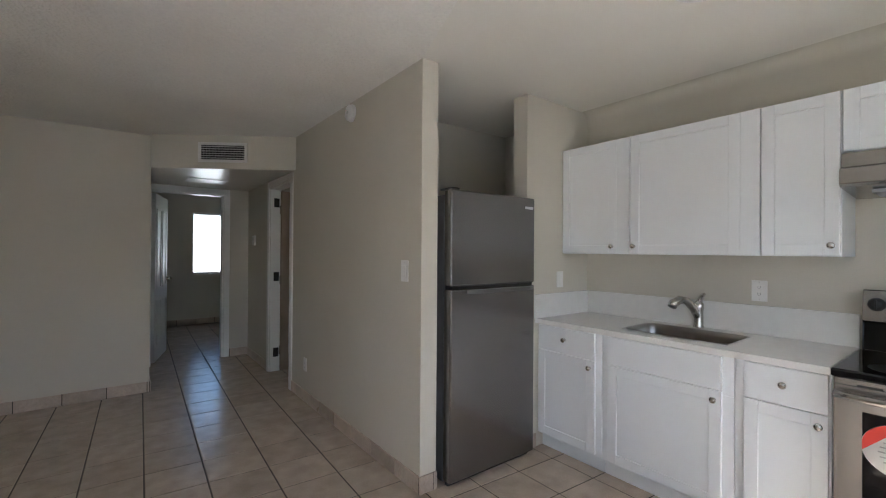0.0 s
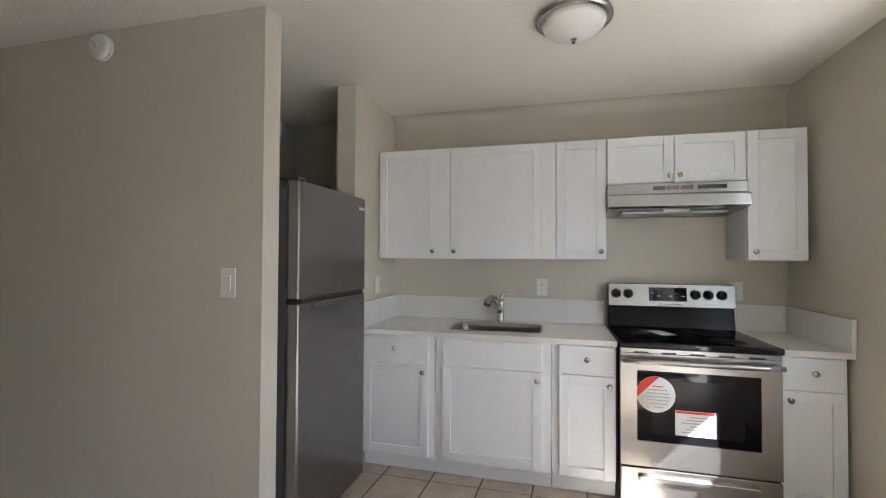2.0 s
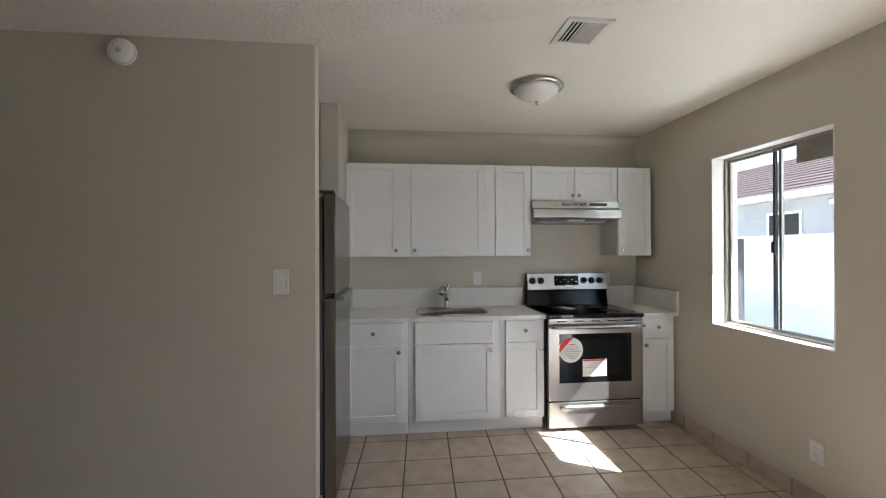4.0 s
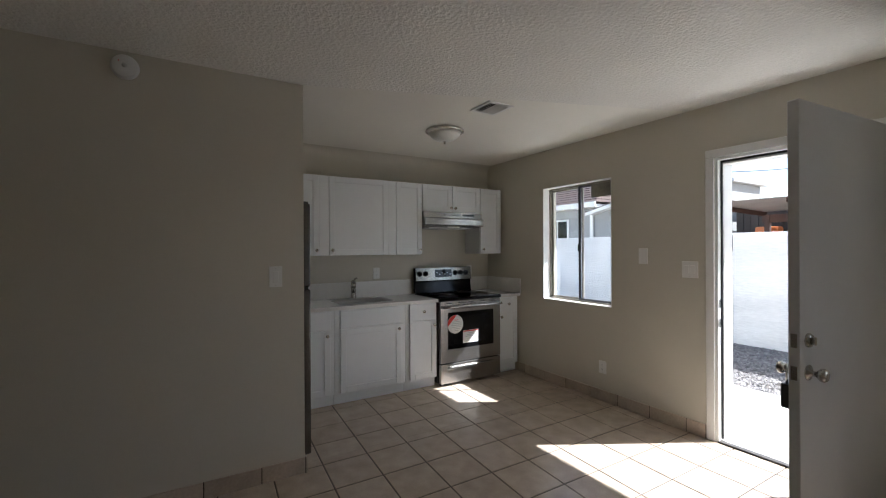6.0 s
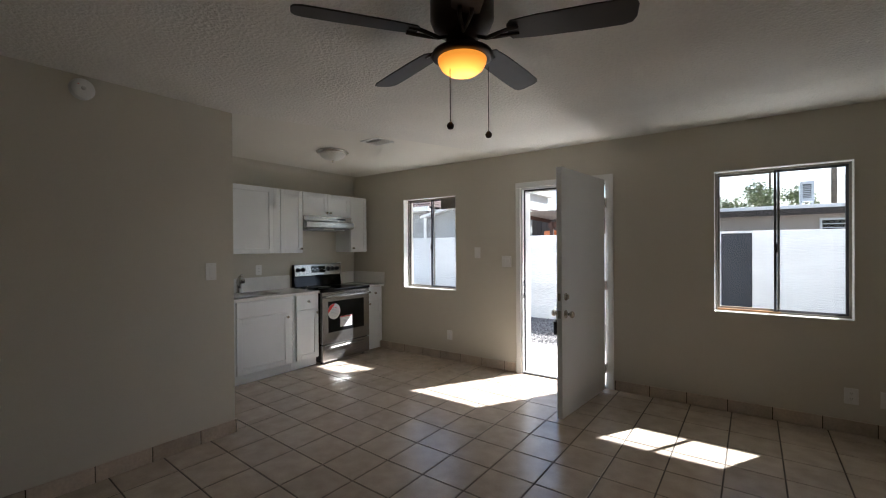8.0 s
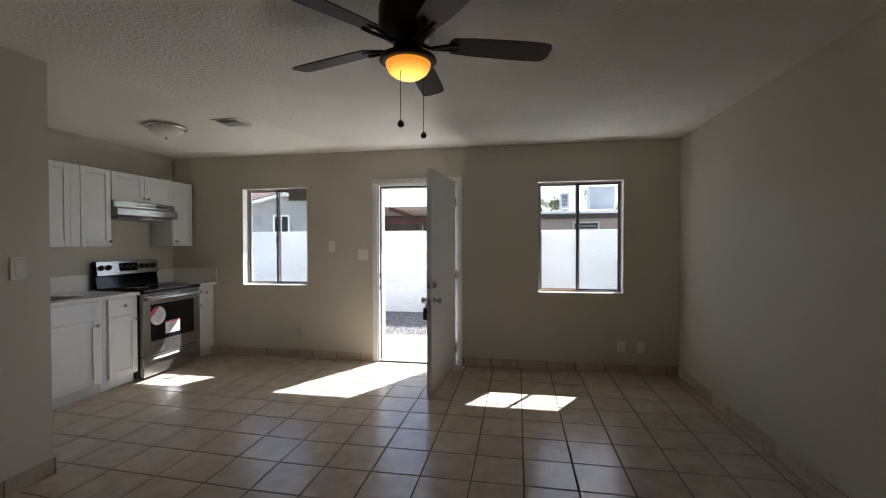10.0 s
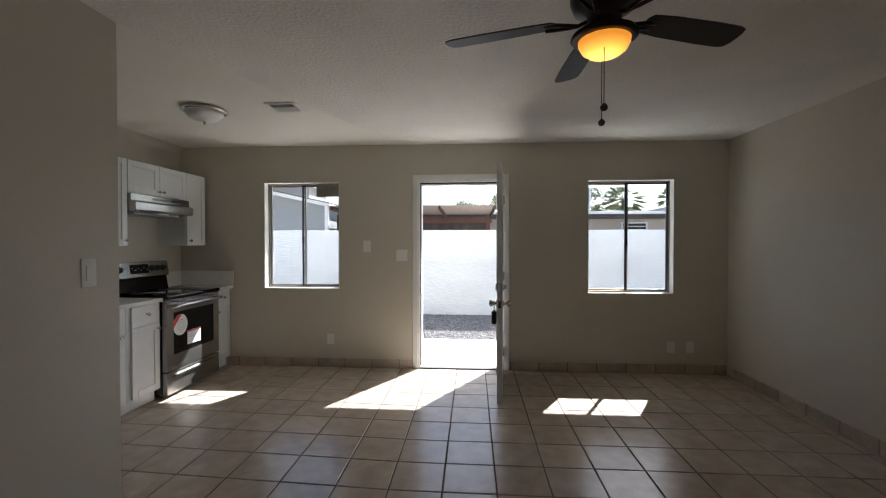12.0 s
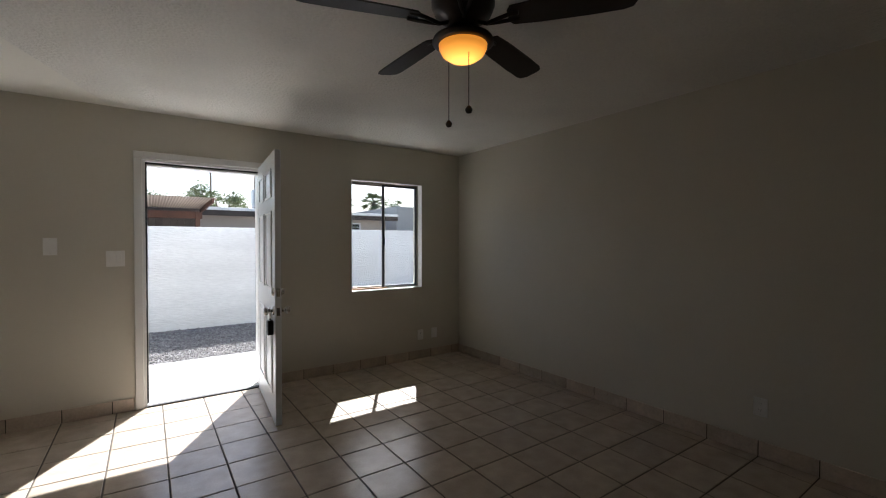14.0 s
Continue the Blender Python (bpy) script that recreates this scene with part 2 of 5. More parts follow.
HOUSEG = pm("grey_house_stucco", (0.31, 0.315, 0.31), 0.85, var=0.06, scale=1.2, fine=40, bump=0.4, depth=0.004)
SHINGLE = pm("red_brown_shingle", (0.075, 0.046, 0.039), 0.9, var=0.15, scale=3, fine=40, bump=0.5, depth=0.006, each=0.2)
TAN = pm("tan_stucco", (0.29, 0.255, 0.225), 0.85, var=0.07, scale=1.0, fine=40, bump=0.4, depth=0.004)
REDWOOD = pm("red_brown_timber", (0.075, 0.033, 0.021), 0.7, var=0.2, scale=3, fine=50, bump=0.3)
BROWNWOOD = pm("weathered_brown_boards", (0.045, 0.036, 0.03), 0.8, var=0.25, scale=2.5, fine=40, bump=0.4, each=0.2)
CORR = pm("pale_corrugated_sheet", (0.36, 0.32, 0.29), 0.55, var=0.08, scale=2, fine=40, bump=0.2)
ROOFW = pm("white_roof_coating", (0.70, 0.70, 0.69), 0.8, var=0.06, scale=2, fine=40, bump=0.3)
LEAF = pm("green_foliage", (0.12, 0.15, 0.065), 0.55, var=0.3, scale=1.5, fine=10, bump=0.0, each=0.35, island=True)
BARK = pm("grey_brown_bark", (0.14, 0.11, 0.085), 0.9, var=0.25, scale=3, fine=25, bump=0.8, depth=0.02)
ORANGE = pm("orange_plastic", (0.60, 0.18, 0.05), 0.5, var=0.05)
METALG = pm("grey_galvanised_metal", (0.45, 0.46, 0.47), 0.5, 0.5, var=0.08, scale=4, bump=0.1)

# ---- plan ----
XW, XP, XP2, XK = -2.855, 1.48, 1.59, 3.04        # west wall, partition faces, kitchen wall
YS, YO, YN = -0.53, -0.722, 5.02                   # door wall inside and outside, north wall
ZC = 2.42
YP, YSTUB = 2.09, 2.215                            # partition's end, far face of the stub wall
YH = 6.05                                          # end of the hall
KW = (1.222, 2.067, 0.860, 2.024)
LW = (-2.314, -1.441, 0.831, 2.02)
DO = (-0.565, 0.356, -0.05, 2.035)
BDO = (0.43, 1.195, -0.05, 2.03)
SDO = (4.33, 5.05, -0.05, 2.03)
BW = (1.20, 1.79, 0.90, 2.01)
YB = 8.95                                          # bedroom's far wall

# ---- structure ----
bm = holed(nb(), "y", YO, YS, XW - 0.16, 3.2, -0.1, 2.55, [KW, LW, DO])
single("wall_south", bm, WALL, "greige painted wall with front door and two windows", "wall", kind="structure")
bm = holed(nb(), "x", XW - 0.16, XW, YS, YN, -0.09, ZC + 0.06)
single("wall_west", bm, WALL, "plain greige painted living room wall", "wall", kind="structure")
bm = holed(nb(), "y", YN, YN + 0.12, XW - 0.16, 0.386, -0.09, ZC + 0.06)
single("wall_north", bm, WALL, "plain greige painted wall beside the hall", "wall", kind="structure")
bm = holed(nb(), "x", XP, XP2, YP, YH, -0.09, ZC + 0.06, [SDO])
single("wall_partition", bm, WALL, "greige painted partition wall between living room and kitchen", "wall", kind="structure")
bm = holed(nb(), "x", XK, XK + 0.16, YS, 3.1, -0.09, ZC + 0.06)
single("wall_kitchen", bm, WALL, "greige painted wall behind the kitchen cabinets", "wall", kind="structure")
bm = holed(nb(), "y", YP, YSTUB, 2.345, XK, -0.09, ZC + 0.06)
single("wall_stub", bm, WALL, "short greige wall beside the refrigerator alcove", "wall", kind="structure")
bm = holed(nb(), "y", 2.98, 3.1, XP2, XK, -0.09, ZC + 0.06)
single("wall_alcove", bm, WALL, "greige back wall of the refrigerator alcove", "wall", kind="structure")
bm = holed(nb(), "x", 0.27, 0.386, YN + 0.12, YH, -0.09, ZC + 0.06)
single("wall_hall", bm, WALL, "greige painted side wall of the short hall", "wall", kind="structure")
bm = holed(nb(), "y", YH, YH + 0.12, -2.0, 3.0, -0.09, ZC + 0.06, [BDO])
single("wall_hall_end", bm, WALL, "greige wall with the bedroom doorway", "wall", kind="structure")
bm = holed(nb(), "y", YB, YB + 0.15, -2.0, 3.0, -0.09, ZC + 0.06, [BW])
single("wall_bedroom", bm, WALL, "greige bedroom wall with a bright window", "wall", kind="structure")
bm = holed(nb(), "x", -2.12, -2.0, YH + 0.12, YB + 0.15, -0.09, ZC + 0.06)
single("wall_bedroom_west", bm, WALL, "greige bedroom side wall", "wall", kind="structure")
bm = holed(nb(), "x", 3.0, 3.12, 3.1, YB + 0.15, -0.09, ZC + 0.06)
single("wall_east", bm, WALL, "greige wall closing bathroom and bedroom", "wall", kind="structure")
bm = prism(nb(), [(0.386, 4.93), (XP, 4.21), (XP, YH), (0.386, YH)], 2.105, ZC)
single("hall_soffit", bm, SOFFIT, "greige dropped soffit with a slanted face over the hall", "soffit", kind="structure")
CL = [(XW, YS), (0.55, YS), (XP, YP), (XP, YN), (XW, YN)]
single("ceiling_living", prism(nb(), CL, ZC, ZC + 0.1), CEIL_L, "off-white knockdown-textured living room ceiling", "ceiling", kind="structure")
bm = prism(nb(), [(0.55, YS), (XK, YS), (XK, 2.98), (XP, 2.98), (XP, YP)], ZC + 0.001, ZC + 0.1)
single("ceiling_kitchen", bm, CEIL_K, "smooth off-white kitchen ceiling", "ceiling", kind="structure")
# added curve that blurs the shading step where kitchen ceiling meets wall
bm = nb()
arc = [(XK - 0.08 + 0.08 * math.sin(radians(a)), ZC + 0.0005 - 0.08 + 0.08 * math.cos(radians(a))) for a in range(0, 91, 6)]
cove = [[bm.verts.new((x, y, z)) for x, z in arc] for y in (YS, YP)]
for k in range(len(arc) - 1):
    bm.faces.new([cove[0][k], cove[0][k + 1], cove[1][k + 1], cove[1][k]]).smooth = True
back = [[bm.verts.new((x, y, z)) for x, z in ((arc[0][0], arc[0][1] + 0.01), (XK + 0.01, ZC + 0.01), (XK + 0.01, arc[-1][1]))] for y in (YS, YP)]
for k in range(2):
    bm.faces.new([back[0][k], back[0][k + 1], back[1][k + 1], back[1][k]])
single("ceiling_cove", bm, WALL, "curved strip added to soften the edge between kitchen ceiling and wall", "cove", kind="structure")
bm = box(nb(), -2.12, 3.12, YN, YB + 0.15, ZC + 0.002, ZC + 0.1)
single("ceiling_bedroom", bm, CEIL_K, "off-white ceiling of bedroom and bathroom", "ceiling", kind="structure")
bm = box(nb(), XP2, 3.12, 3.1, YN, ZC + 0.002, ZC + 0.1)
single("ceiling_bathroom", bm, CEIL_K, "off-white bathroom ceiling", "ceiling", kind="structure")
# roof over the rooms, with the eave that shades the door wall
bm = box(nb(), XW - 0.6, 3.9, -1.62, YB + 0.7, 2.56, 2.70)
box(bm, XW - 0.6, 3.9, -1.64, -1.60, 2.36, 2.70)
box(bm, XW - 0.6, 3.9, -1.60, YO, 2.40, 2.44)
single("roof_eave", bm, TRIM, "white painted eave of the flat roof", "roof", kind="structure")

# ---- trims, doors, windows ----
def casing_y(name, op, y, w=0.057, t=0.016, side=1, label="white painted door casing"):
    """Casing round a doorway in a wall that runs along x; y is the wall's face, side the way out of it."""
    th = thing(name, label, "door casing", (op[0], y, 0), kind="structure")
    ya, yb = sorted((y + 0.0005 * side, y + t * side))
    for a, b in ((op[0] - w, op[0]), (op[1], op[1] + w)):
        part("side_casing", box(nb(), a, b, ya, yb, 0.0, op[3], 0.004), TRIM, th)
    part("head_casing", box(nb(), op[0] - w, op[1] + w, ya, yb, op[3], op[3] + w, 0.004), TRIM, th)
    return th


casing_y("door_casing_1", DO, YS, side=1, label="white painted casing round the front doorway")
jm = thing("door_jamb_1", "white painted jamb with dark weatherstrip in front doorway", "door frame", (DO[0], YS, 0), kind="structure")
part("jamb", box(nb(), DO[1] - 0.02, DO[1] - 0.0005, YO, YS - 0.002, 0, DO[3] - 0.001), TRIM, jm)
part("jamb", box(nb(), DO[0] + 0.0005, DO[0] + 0.02, YO, YS - 0.002, 0, DO[3] - 0.001), TRIM, jm)
part("head_jamb", box(nb(), DO[0] + 0.02, DO[1] - 0.02, YO, YS - 0.002, DO[3] - 0.02, DO[3] - 0.001), TRIM, jm)
bm = box(nb(), DO[1] - 0.034, DO[1] - 0.02, YO + 0.02, YS - 0.05, 0.02, DO[3] - 0.02)
box(bm, DO[0] + 0.02, DO[0] + 0.034, YO + 0.02, YS - 0.05, 0.02, DO[3] - 0.02)
box(bm, DO[0] + 0.034, DO[1] - 0.034, YO + 0.02, YS - 0.05, DO[3] - 0.045, DO[3] - 0.02)
part("door_stop", bm, TRIM, jm)
bm = box(nb(), DO[1] - 0.03, DO[1] - 0.0205, YS - 0.05, YS - 0.038, 0.02, DO[3] - 0.02)
box(bm, DO[0] + 0.034, DO[1] - 0.03, YS - 0.05, YS - 0.038, DO[3] - 0.034, DO[3] - 0.021)
part("weatherstrip", bm, BLACK, jm, "black rubber weatherstrip")
part("strike_plate", box(nb(), DO[1] - 0.024, DO[1] - 0.0195, YS - 0.036, YS - 0.008, 0.82, 0.88, 0.002), NICKEL, jm)
part("strike_plate", box(nb(), DO[1] - 0.024, DO[1] - 0.0195, YS - 0.036, YS - 0.008, 0.96, 1.02, 0.002), NICKEL, jm)
part("threshold", box(nb(), DO[0] + 0.02, DO[1] - 0.02, YS - 0.035, YS + 0.012, -0.09, 0.012, 0.004), THRESH, jm, "dark metal threshold")
part("door_sill", box(nb(), DO[0] + 0.02, DO[1] - 0.02, YO - 0.03, YS - 0.036, -0.09, 0.004, 0.004), CONC, jm, "pale concrete door sill")

# front door, standing open: local x from the hinge along the slab, local +y its room face
DOORW = 0.947
door_m = pose(-0.556, -0.470, 0.012, 0, 0, 85.4)
fd = thing("door_1", "white six-panel front door standing open into the room", "door", m=door_m, kind="structure")
bm = box(nb(), 0.004, DOORW, -0.044, 0.0, 0, 2.018, 0.003)
part("slab", bm, DOORP, fd)
for xa, xb in ((0.12, 0.42), (0.51, 0.81)):
    for za, zb in ((0.20, 0.82), (0.98, 1.58), (1.68, 1.90)):
        bm = nb()
        for q in ((xa, xb, za, za + 0.02), (xa, xb, zb - 0.02, zb), (xa, xa + 0.02, za + 0.02, zb - 0.02), (xb - 0.02, xb, za + 0.02, zb - 0.02)):
            box(bm, q[0], q[1], -0.053, -0.0435, q[2], q[3], 0.004)
        box(bm, xa + 0.05, xb - 0.05, -0.050, -0.0435, za + 0.05, zb - 0.05, 0.006)
        part("raised_panel", bm, DOORP, fd)
for z in (0.835, 0.975):
    part("latch_plate", box(nb(), DOORW - 0.001, DOORW + 0.003, -0.034, -0.010, z - 0.03, z + 0.03, 0.001), NICKEL, fd, "brushed nickel latch plate")
for s, y in ((1, 0.0), (-1, -0.044)):
    kn = part("door_knob", lathe(nb(), (DOORW - 0.065, y, 0.835), (0, s, 0), [(0, 0), (0.033, 0.001), (0.033, 0.006), (0.014, 0.012), (0.011, 0.03), (0.018, 0.036), (0.028, 0.048), (0.029, 0.058), (0.022, 0.068), (0, 0.070)]), NICKEL, fd, "brushed nickel door knob")
    db = part("deadbolt", lathe(nb(), (DOORW - 0.065, y, 0.975), (0, s, 0), [(0, 0), (0.031, 0.001), (0.031, 0.008), (0.026, 0.014), (0.0, 0.015)]), NICKEL, fd, "brushed nickel deadbolt")
    if s > 0:
        part("thumb_turn", box(nb(), DOORW - 0.071, DOORW - 0.059, 0.014, 0.032, 0.957, 0.993, 0.004), NICKEL, db)
for z in (0.20, 1.0, 1.80):
    h = part("hinge", cyl(nb(), (0.0, 0.006, z - 0.045), (0.0, 0.006, z + 0.045), 0.007), NICKEL, fd, "nickel butt hinge")
    part("hinge_leaf", box(nb(), 0.0, 0.003, -0.036, 0.004, z - 0.045, z + 0.045), NICKEL, h)
    part("hinge_leaf", box(nb(), -0.066, 0.0, -0.004, -0.001, z - 0.045, z + 0.045), NICKEL, h)
lb = thing("key_lockbox", "black key lockbox hanging from the door knob", "lockbox", m=door_m)
part("shackle", tube(nb(), [(DOORW - 0.085, -0.07, 0.765), (DOORW - 0.085, -0.07, 0.84), (DOORW - 0.08, -0.07, 0.855), (DOORW - 0.065, -0.07, 0.86), (DOORW - 0.05, -0.07, 0.855), (DOORW - 0.045, -0.07, 0.84), (DOORW - 0.045, -0.07, 0.765)], 0.005), CHROME, lb)
part("case", box(nb(), DOORW - 0.097, DOORW - 0.033, -0.092, -0.050, 0.66, 0.77, 0.008), BLACK, lb)


def slider(name, op, label, sill_mat=TRIM):
    """Aluminium sliding window set deep in its opening, a fixed and a sliding sash."""
    x0, x1, z0, z1 = op
    th = thing(name, label, "window", (x0, YS, z0), kind="structure")
    ya, yb = YO + 0.065, YO + 0.105
    f = 0.020
    for q in ((x0 + 0.0005, x0 + f, z0 + 0.0005, z1 - 0.0005), (x1 - f, x1 - 0.0005, z0 + 0.0005, z1 - 0.0005), (x0 + f, x1 - f, z0 + 0.0005, z0 + f), (x0 + f, x1 - f, z1 - f, z1 - 0.0005)):
        part("window_frame", box(nb(), q[0], q[1], ya, yb, q[2], q[3], 0.002), ALU, th)
    xm = (x0 + x1) / 2 + 0.01
    for k, (a, b, y) in enumerate(((x0 + f, xm + 0.02, YO + 0.094), (xm - 0.02, x1 - f, YO + 0.074))):
        s = 0.018
        bm = nb()
        for q in ((a, a + s, z0 + f, z1 - f), (b - s, b, z0 + f, z1 - f), (a + s, b - s, z0 + f, z0 + f + s), (a + s, b - s, z1 - f - s, z1 - f)):
            box(bm, q[0], q[1], y - 0.009, y + 0.009, q[2], q[3], 0.002)
        sash = part("sash", bm, ALUD if k == 0 else ALU, th)
        pane = part("pane", box(nb(), a + s, b - s, y - 0.002, y + 0.002, z0 + f + s, z1 - f - s), GLASS, sash)
        pane.visible_shadow = False
    part("sash_latch", box(nb(), xm - 0.004, xm + 0.018, YO + 0.104, YO + 0.12, z0 + 0.50, z0 + 0.57, 0.003), BLACK, th, "black sash latch")
    return th


slider("window_1", KW, "grey aluminium sliding kitchen window over a deep sill")
w2 = slider("window_2", LW, "grey aluminium sliding living room window")
part("sill_strip", box(nb(), -1.89, LW[1] - 0.022, YO + 0.106, YO + 0.122, LW[2] + 0.005, LW[2] + 0.022, 0.002), WOODRAW, w2, "bare brown wooden track strip")
for nm, op, l in (("window_sill_1", KW, "white painted window reveal in the kitchen"), ("window_sill_2", LW, "white painted window reveal in the living room")):
    bm = nb()
    x0, x1, z0, z1 = op
    t = 0.004
    box(bm, x0 + t, x1 - t, YO + 0.106, YS + 0.004, z0, z0 + t)
    box(bm, x0, x0 + t, YO + 0.106, YS + 0.004, z0, z1)
    box(bm, x1 - t, x1, YO + 0.106, YS + 0.004, z0, z1)
    box(bm, x0 + t, x1 - t, YO + 0.106, YS + 0.004, z1 - t, z1)
    single(nm, bm, TRIM, l, "window reveal", kind="structure")

# bedroom doorway, its open door, the bedroom window
casing_y("door_casing_2", BDO, YH, side=-1, w=0.066, label="white painted casing round the bedroom doorway")
bm = box(nb(), BDO[0] + 0.0005, BDO[0] + 0.018, YH, YH + 0.12, 0, BDO[3] - 0.0005)
box(bm, BDO[1] - 0.018, BDO[1] - 0.0005, YH, YH + 0.12, 0, BDO[3] - 0.0005)
box(bm, BDO[0] + 0.018, BDO[1] - 0.018, YH, YH + 0.12, BDO[3] - 0.018, BDO[3] - 0.0005)
single("door_jamb_2", bm, TRIM, "white painted jamb of the bedroom doorway", "door frame", kind="structure")


def room_door(name, m, w, label, s=1, paint=DOORP):
    """A hollow-core door with two arched raised panels a side; local x along the slab, +y one face."""
    th = thing(name, label, "door", m=m, kind="structure")
    part("slab", box(nb(), 0.004, w, -0.035, 0, 0, 1.99, 0.002), paint, th)
    for y0, y1 in ((0.0005, 0.008), (-0.043, -0.0355)):
        for xa, xb in ((0.09, w / 2 - 0.04), (w / 2 + 0.04, w - 0.09)):
            for za, zb in ((0.18, 0.72), (0.86, 1.82)):
                bm = nb()
                for q in ((xa, xb, za, za + 0.02), (xa, xb, zb - 0.02, zb), (xa, xa + 0.02, za + 0.02, zb - 0.02), (xb - 0.02, xb, za + 0.02, zb - 0.02)):
                    box(bm, q[0], q[1], y0, y1, q[2], q[3], 0.003)
                part("raised_panel", bm, DOORP, th)
    for sd, y in ((1, 0.0), (-1, -0.035)):
        part("door_knob", lathe(nb(), (w - 0.06, y, 0.95), (0, sd, 0), [(0, 0), (0.030, 0.001), (0.030, 0.006), (0.012, 0.012), (0.010, 0.028), (0.024, 0.040), (0.026, 0.052), (0.018, 0.062), (0, 0.064)]), NICKEL, th, "nickel door knob")
    for z in (0.22, 1.0, 1.78):
        part("hinge", cyl(nb(), (0.0, 0.004 * s, z - 0.045), (0.0, 0.004 * s, z + 0.045), 0.007), NICKEL, th, "nickel hinge")
    return th


room_door("door_2", pose(BDO[0] + 0.022, YH + 0.10, 0.012, 0, 0, 76), BDO[1] - BDO[0] - 0.045, "white panelled bedroom door standing open")
th = thing("door_casing_3", "white painted casing round the bathroom doorway", "door casing", (XP, SDO[0], 0), kind="structure")
for a, b in ((SDO[0] - 0.066, SDO[0]), (SDO[1], SDO[1] + 0.066)):
    part("side_casing", box(nb(), XP - 0.016, XP - 0.0005, a, b, 0, SDO[3], 0.004), TRIM, th)
part("head_casing", box(nb(), XP - 0.016, XP - 0.0005, SDO[0] - 0.066, SDO[1] + 0.066, SDO[3], SDO[3] + 0.066, 0.004), TRIM, th)
bm = box(nb(), XP, XP2, SDO[0] + 0.0005, SDO[0] + 0.018, 0, SDO[3] - 0.0005)
box(bm, XP, XP2, SDO[1] - 0.018, SDO[1] - 0.0005, 0, SDO[3] - 0.0005)
box(bm, XP, XP2, SDO[0] + 0.018, SDO[1] - 0.018, SDO[3] - 0.018, SDO[3] - 0.0005)
j3 = thing("door_jamb_3", "white painted jamb of the bathroom doorway", "door frame", (XP, SDO[0], 0), kind="structure")
part("jamb", bm, TRIM, j3)
for z in (0.21, 1.05, 1.87):
    part("hinge_leaf", box(nb(), XP2 - 0.075, XP2 - 0.018, SDO[1] - 0.021, SDO[1] - 0.0182, z - 0.05, z + 0.05, 0.001), BLACK, j3, "dark bronze hinge leaf")
room_door("door_3", pose(XP2 - 0.01, SDO[1] - 0.022, 0.012, 0, 0, 8), SDO[1] - SDO[0] - 0.045, "pale brown bathroom door standing open", -1, pm("tan_door_paint", (0.36, 0.27, 0.20), 0.45, var=0.08, scale=4, fine=80, bump=0.1))
th = thing("window_3", "bright aluminium bedroom window", "window", (BW[0], YB, BW[2]), kind="structure")
for q in ((BW[0] + 0.0005, BW[0] + 0.03, BW[2] + 0.0005, BW[3] - 0.0005), (BW[1] - 0.03, BW[1] - 0.0005, BW[2] + 0.0005, BW[3] - 0.0005), (BW[0] + 0.03, BW[1] - 0.03, BW[2] + 0.0005, BW[2] + 0.03), (BW[0] + 0.03, BW[1] - 0.03, BW[3] - 0.03, BW[3] - 0.0005)):
    part("window_frame", box(nb(), q[0], q[1], YB + 0.08, YB + 0.13, q[2], q[3], 0.002), ALU, th)
p = part("pane", box(nb(), BW[0] + 0.03, BW[1] - 0.03, YB + 0.10, YB + 0.104, BW[2] + 0.03, BW[3] - 0.03), GLASS, th)
p.visible_shadow = False
single("window_board", box(nb(), KW[0] + 0.0205, 1.505, YO + 0.107, YO + 0.115, 1.875, KW[3] - 0.022, 0.001), pm("weathered_grey_board", (0.24, 0.22, 0.185), 0.8, var=0.2, scale=8, fine=60, bump=0.3), "grey-brown board fixed across the window's upper corner", "board")

# ---- kitchen ----
CF = 2.452           # face of the base cabinet doors
UF = 2.724           # face of the upper cabinet doors
ZT = 0.888           # top of the counter


def knob(parent, x, y, z):
    part("knob", lathe(nb(), (x, y, z), (-1, 0, 0), [(0, 0), (0.009, 0.001), (0.007, 0.005), (0.006, 0.012), (0.013, 0.018), (0.0155, 0.023), (0.013, 0.028), (0, 0.030)], 20), NICKEL, parent, "brushed nickel knob")


def shaker(parent, x, y0, y1, z0, z1, rail=0.055):
    """A frame-and-panel door whose face lies at x and looks along -x: the panel, with its rails and stiles as pieces."""
    t = 0.019
    d = part("door", box(nb(), x + 0.009, x + t - 0.002, y0 + rail - 0.002, y1 - rail + 0.002, z0 + rail - 0.002, z1 - rail + 0.002), CAB, parent)
    for a, b in ((y0, y0 + rail), (y1 - rail, y1)):
        part("stile", box(nb(), x, x + t, a, b, z0, z1, 0.0015, 1), CAB, d)
    for a, b in ((z0, z0 + rail), (z1 - rail, z1)):
        part("rail", box(nb(), x, x + t, y0 + rail + 0.0003, y1 - rail - 0.0003, a, b, 0.0015, 1), CAB, d)
    return d


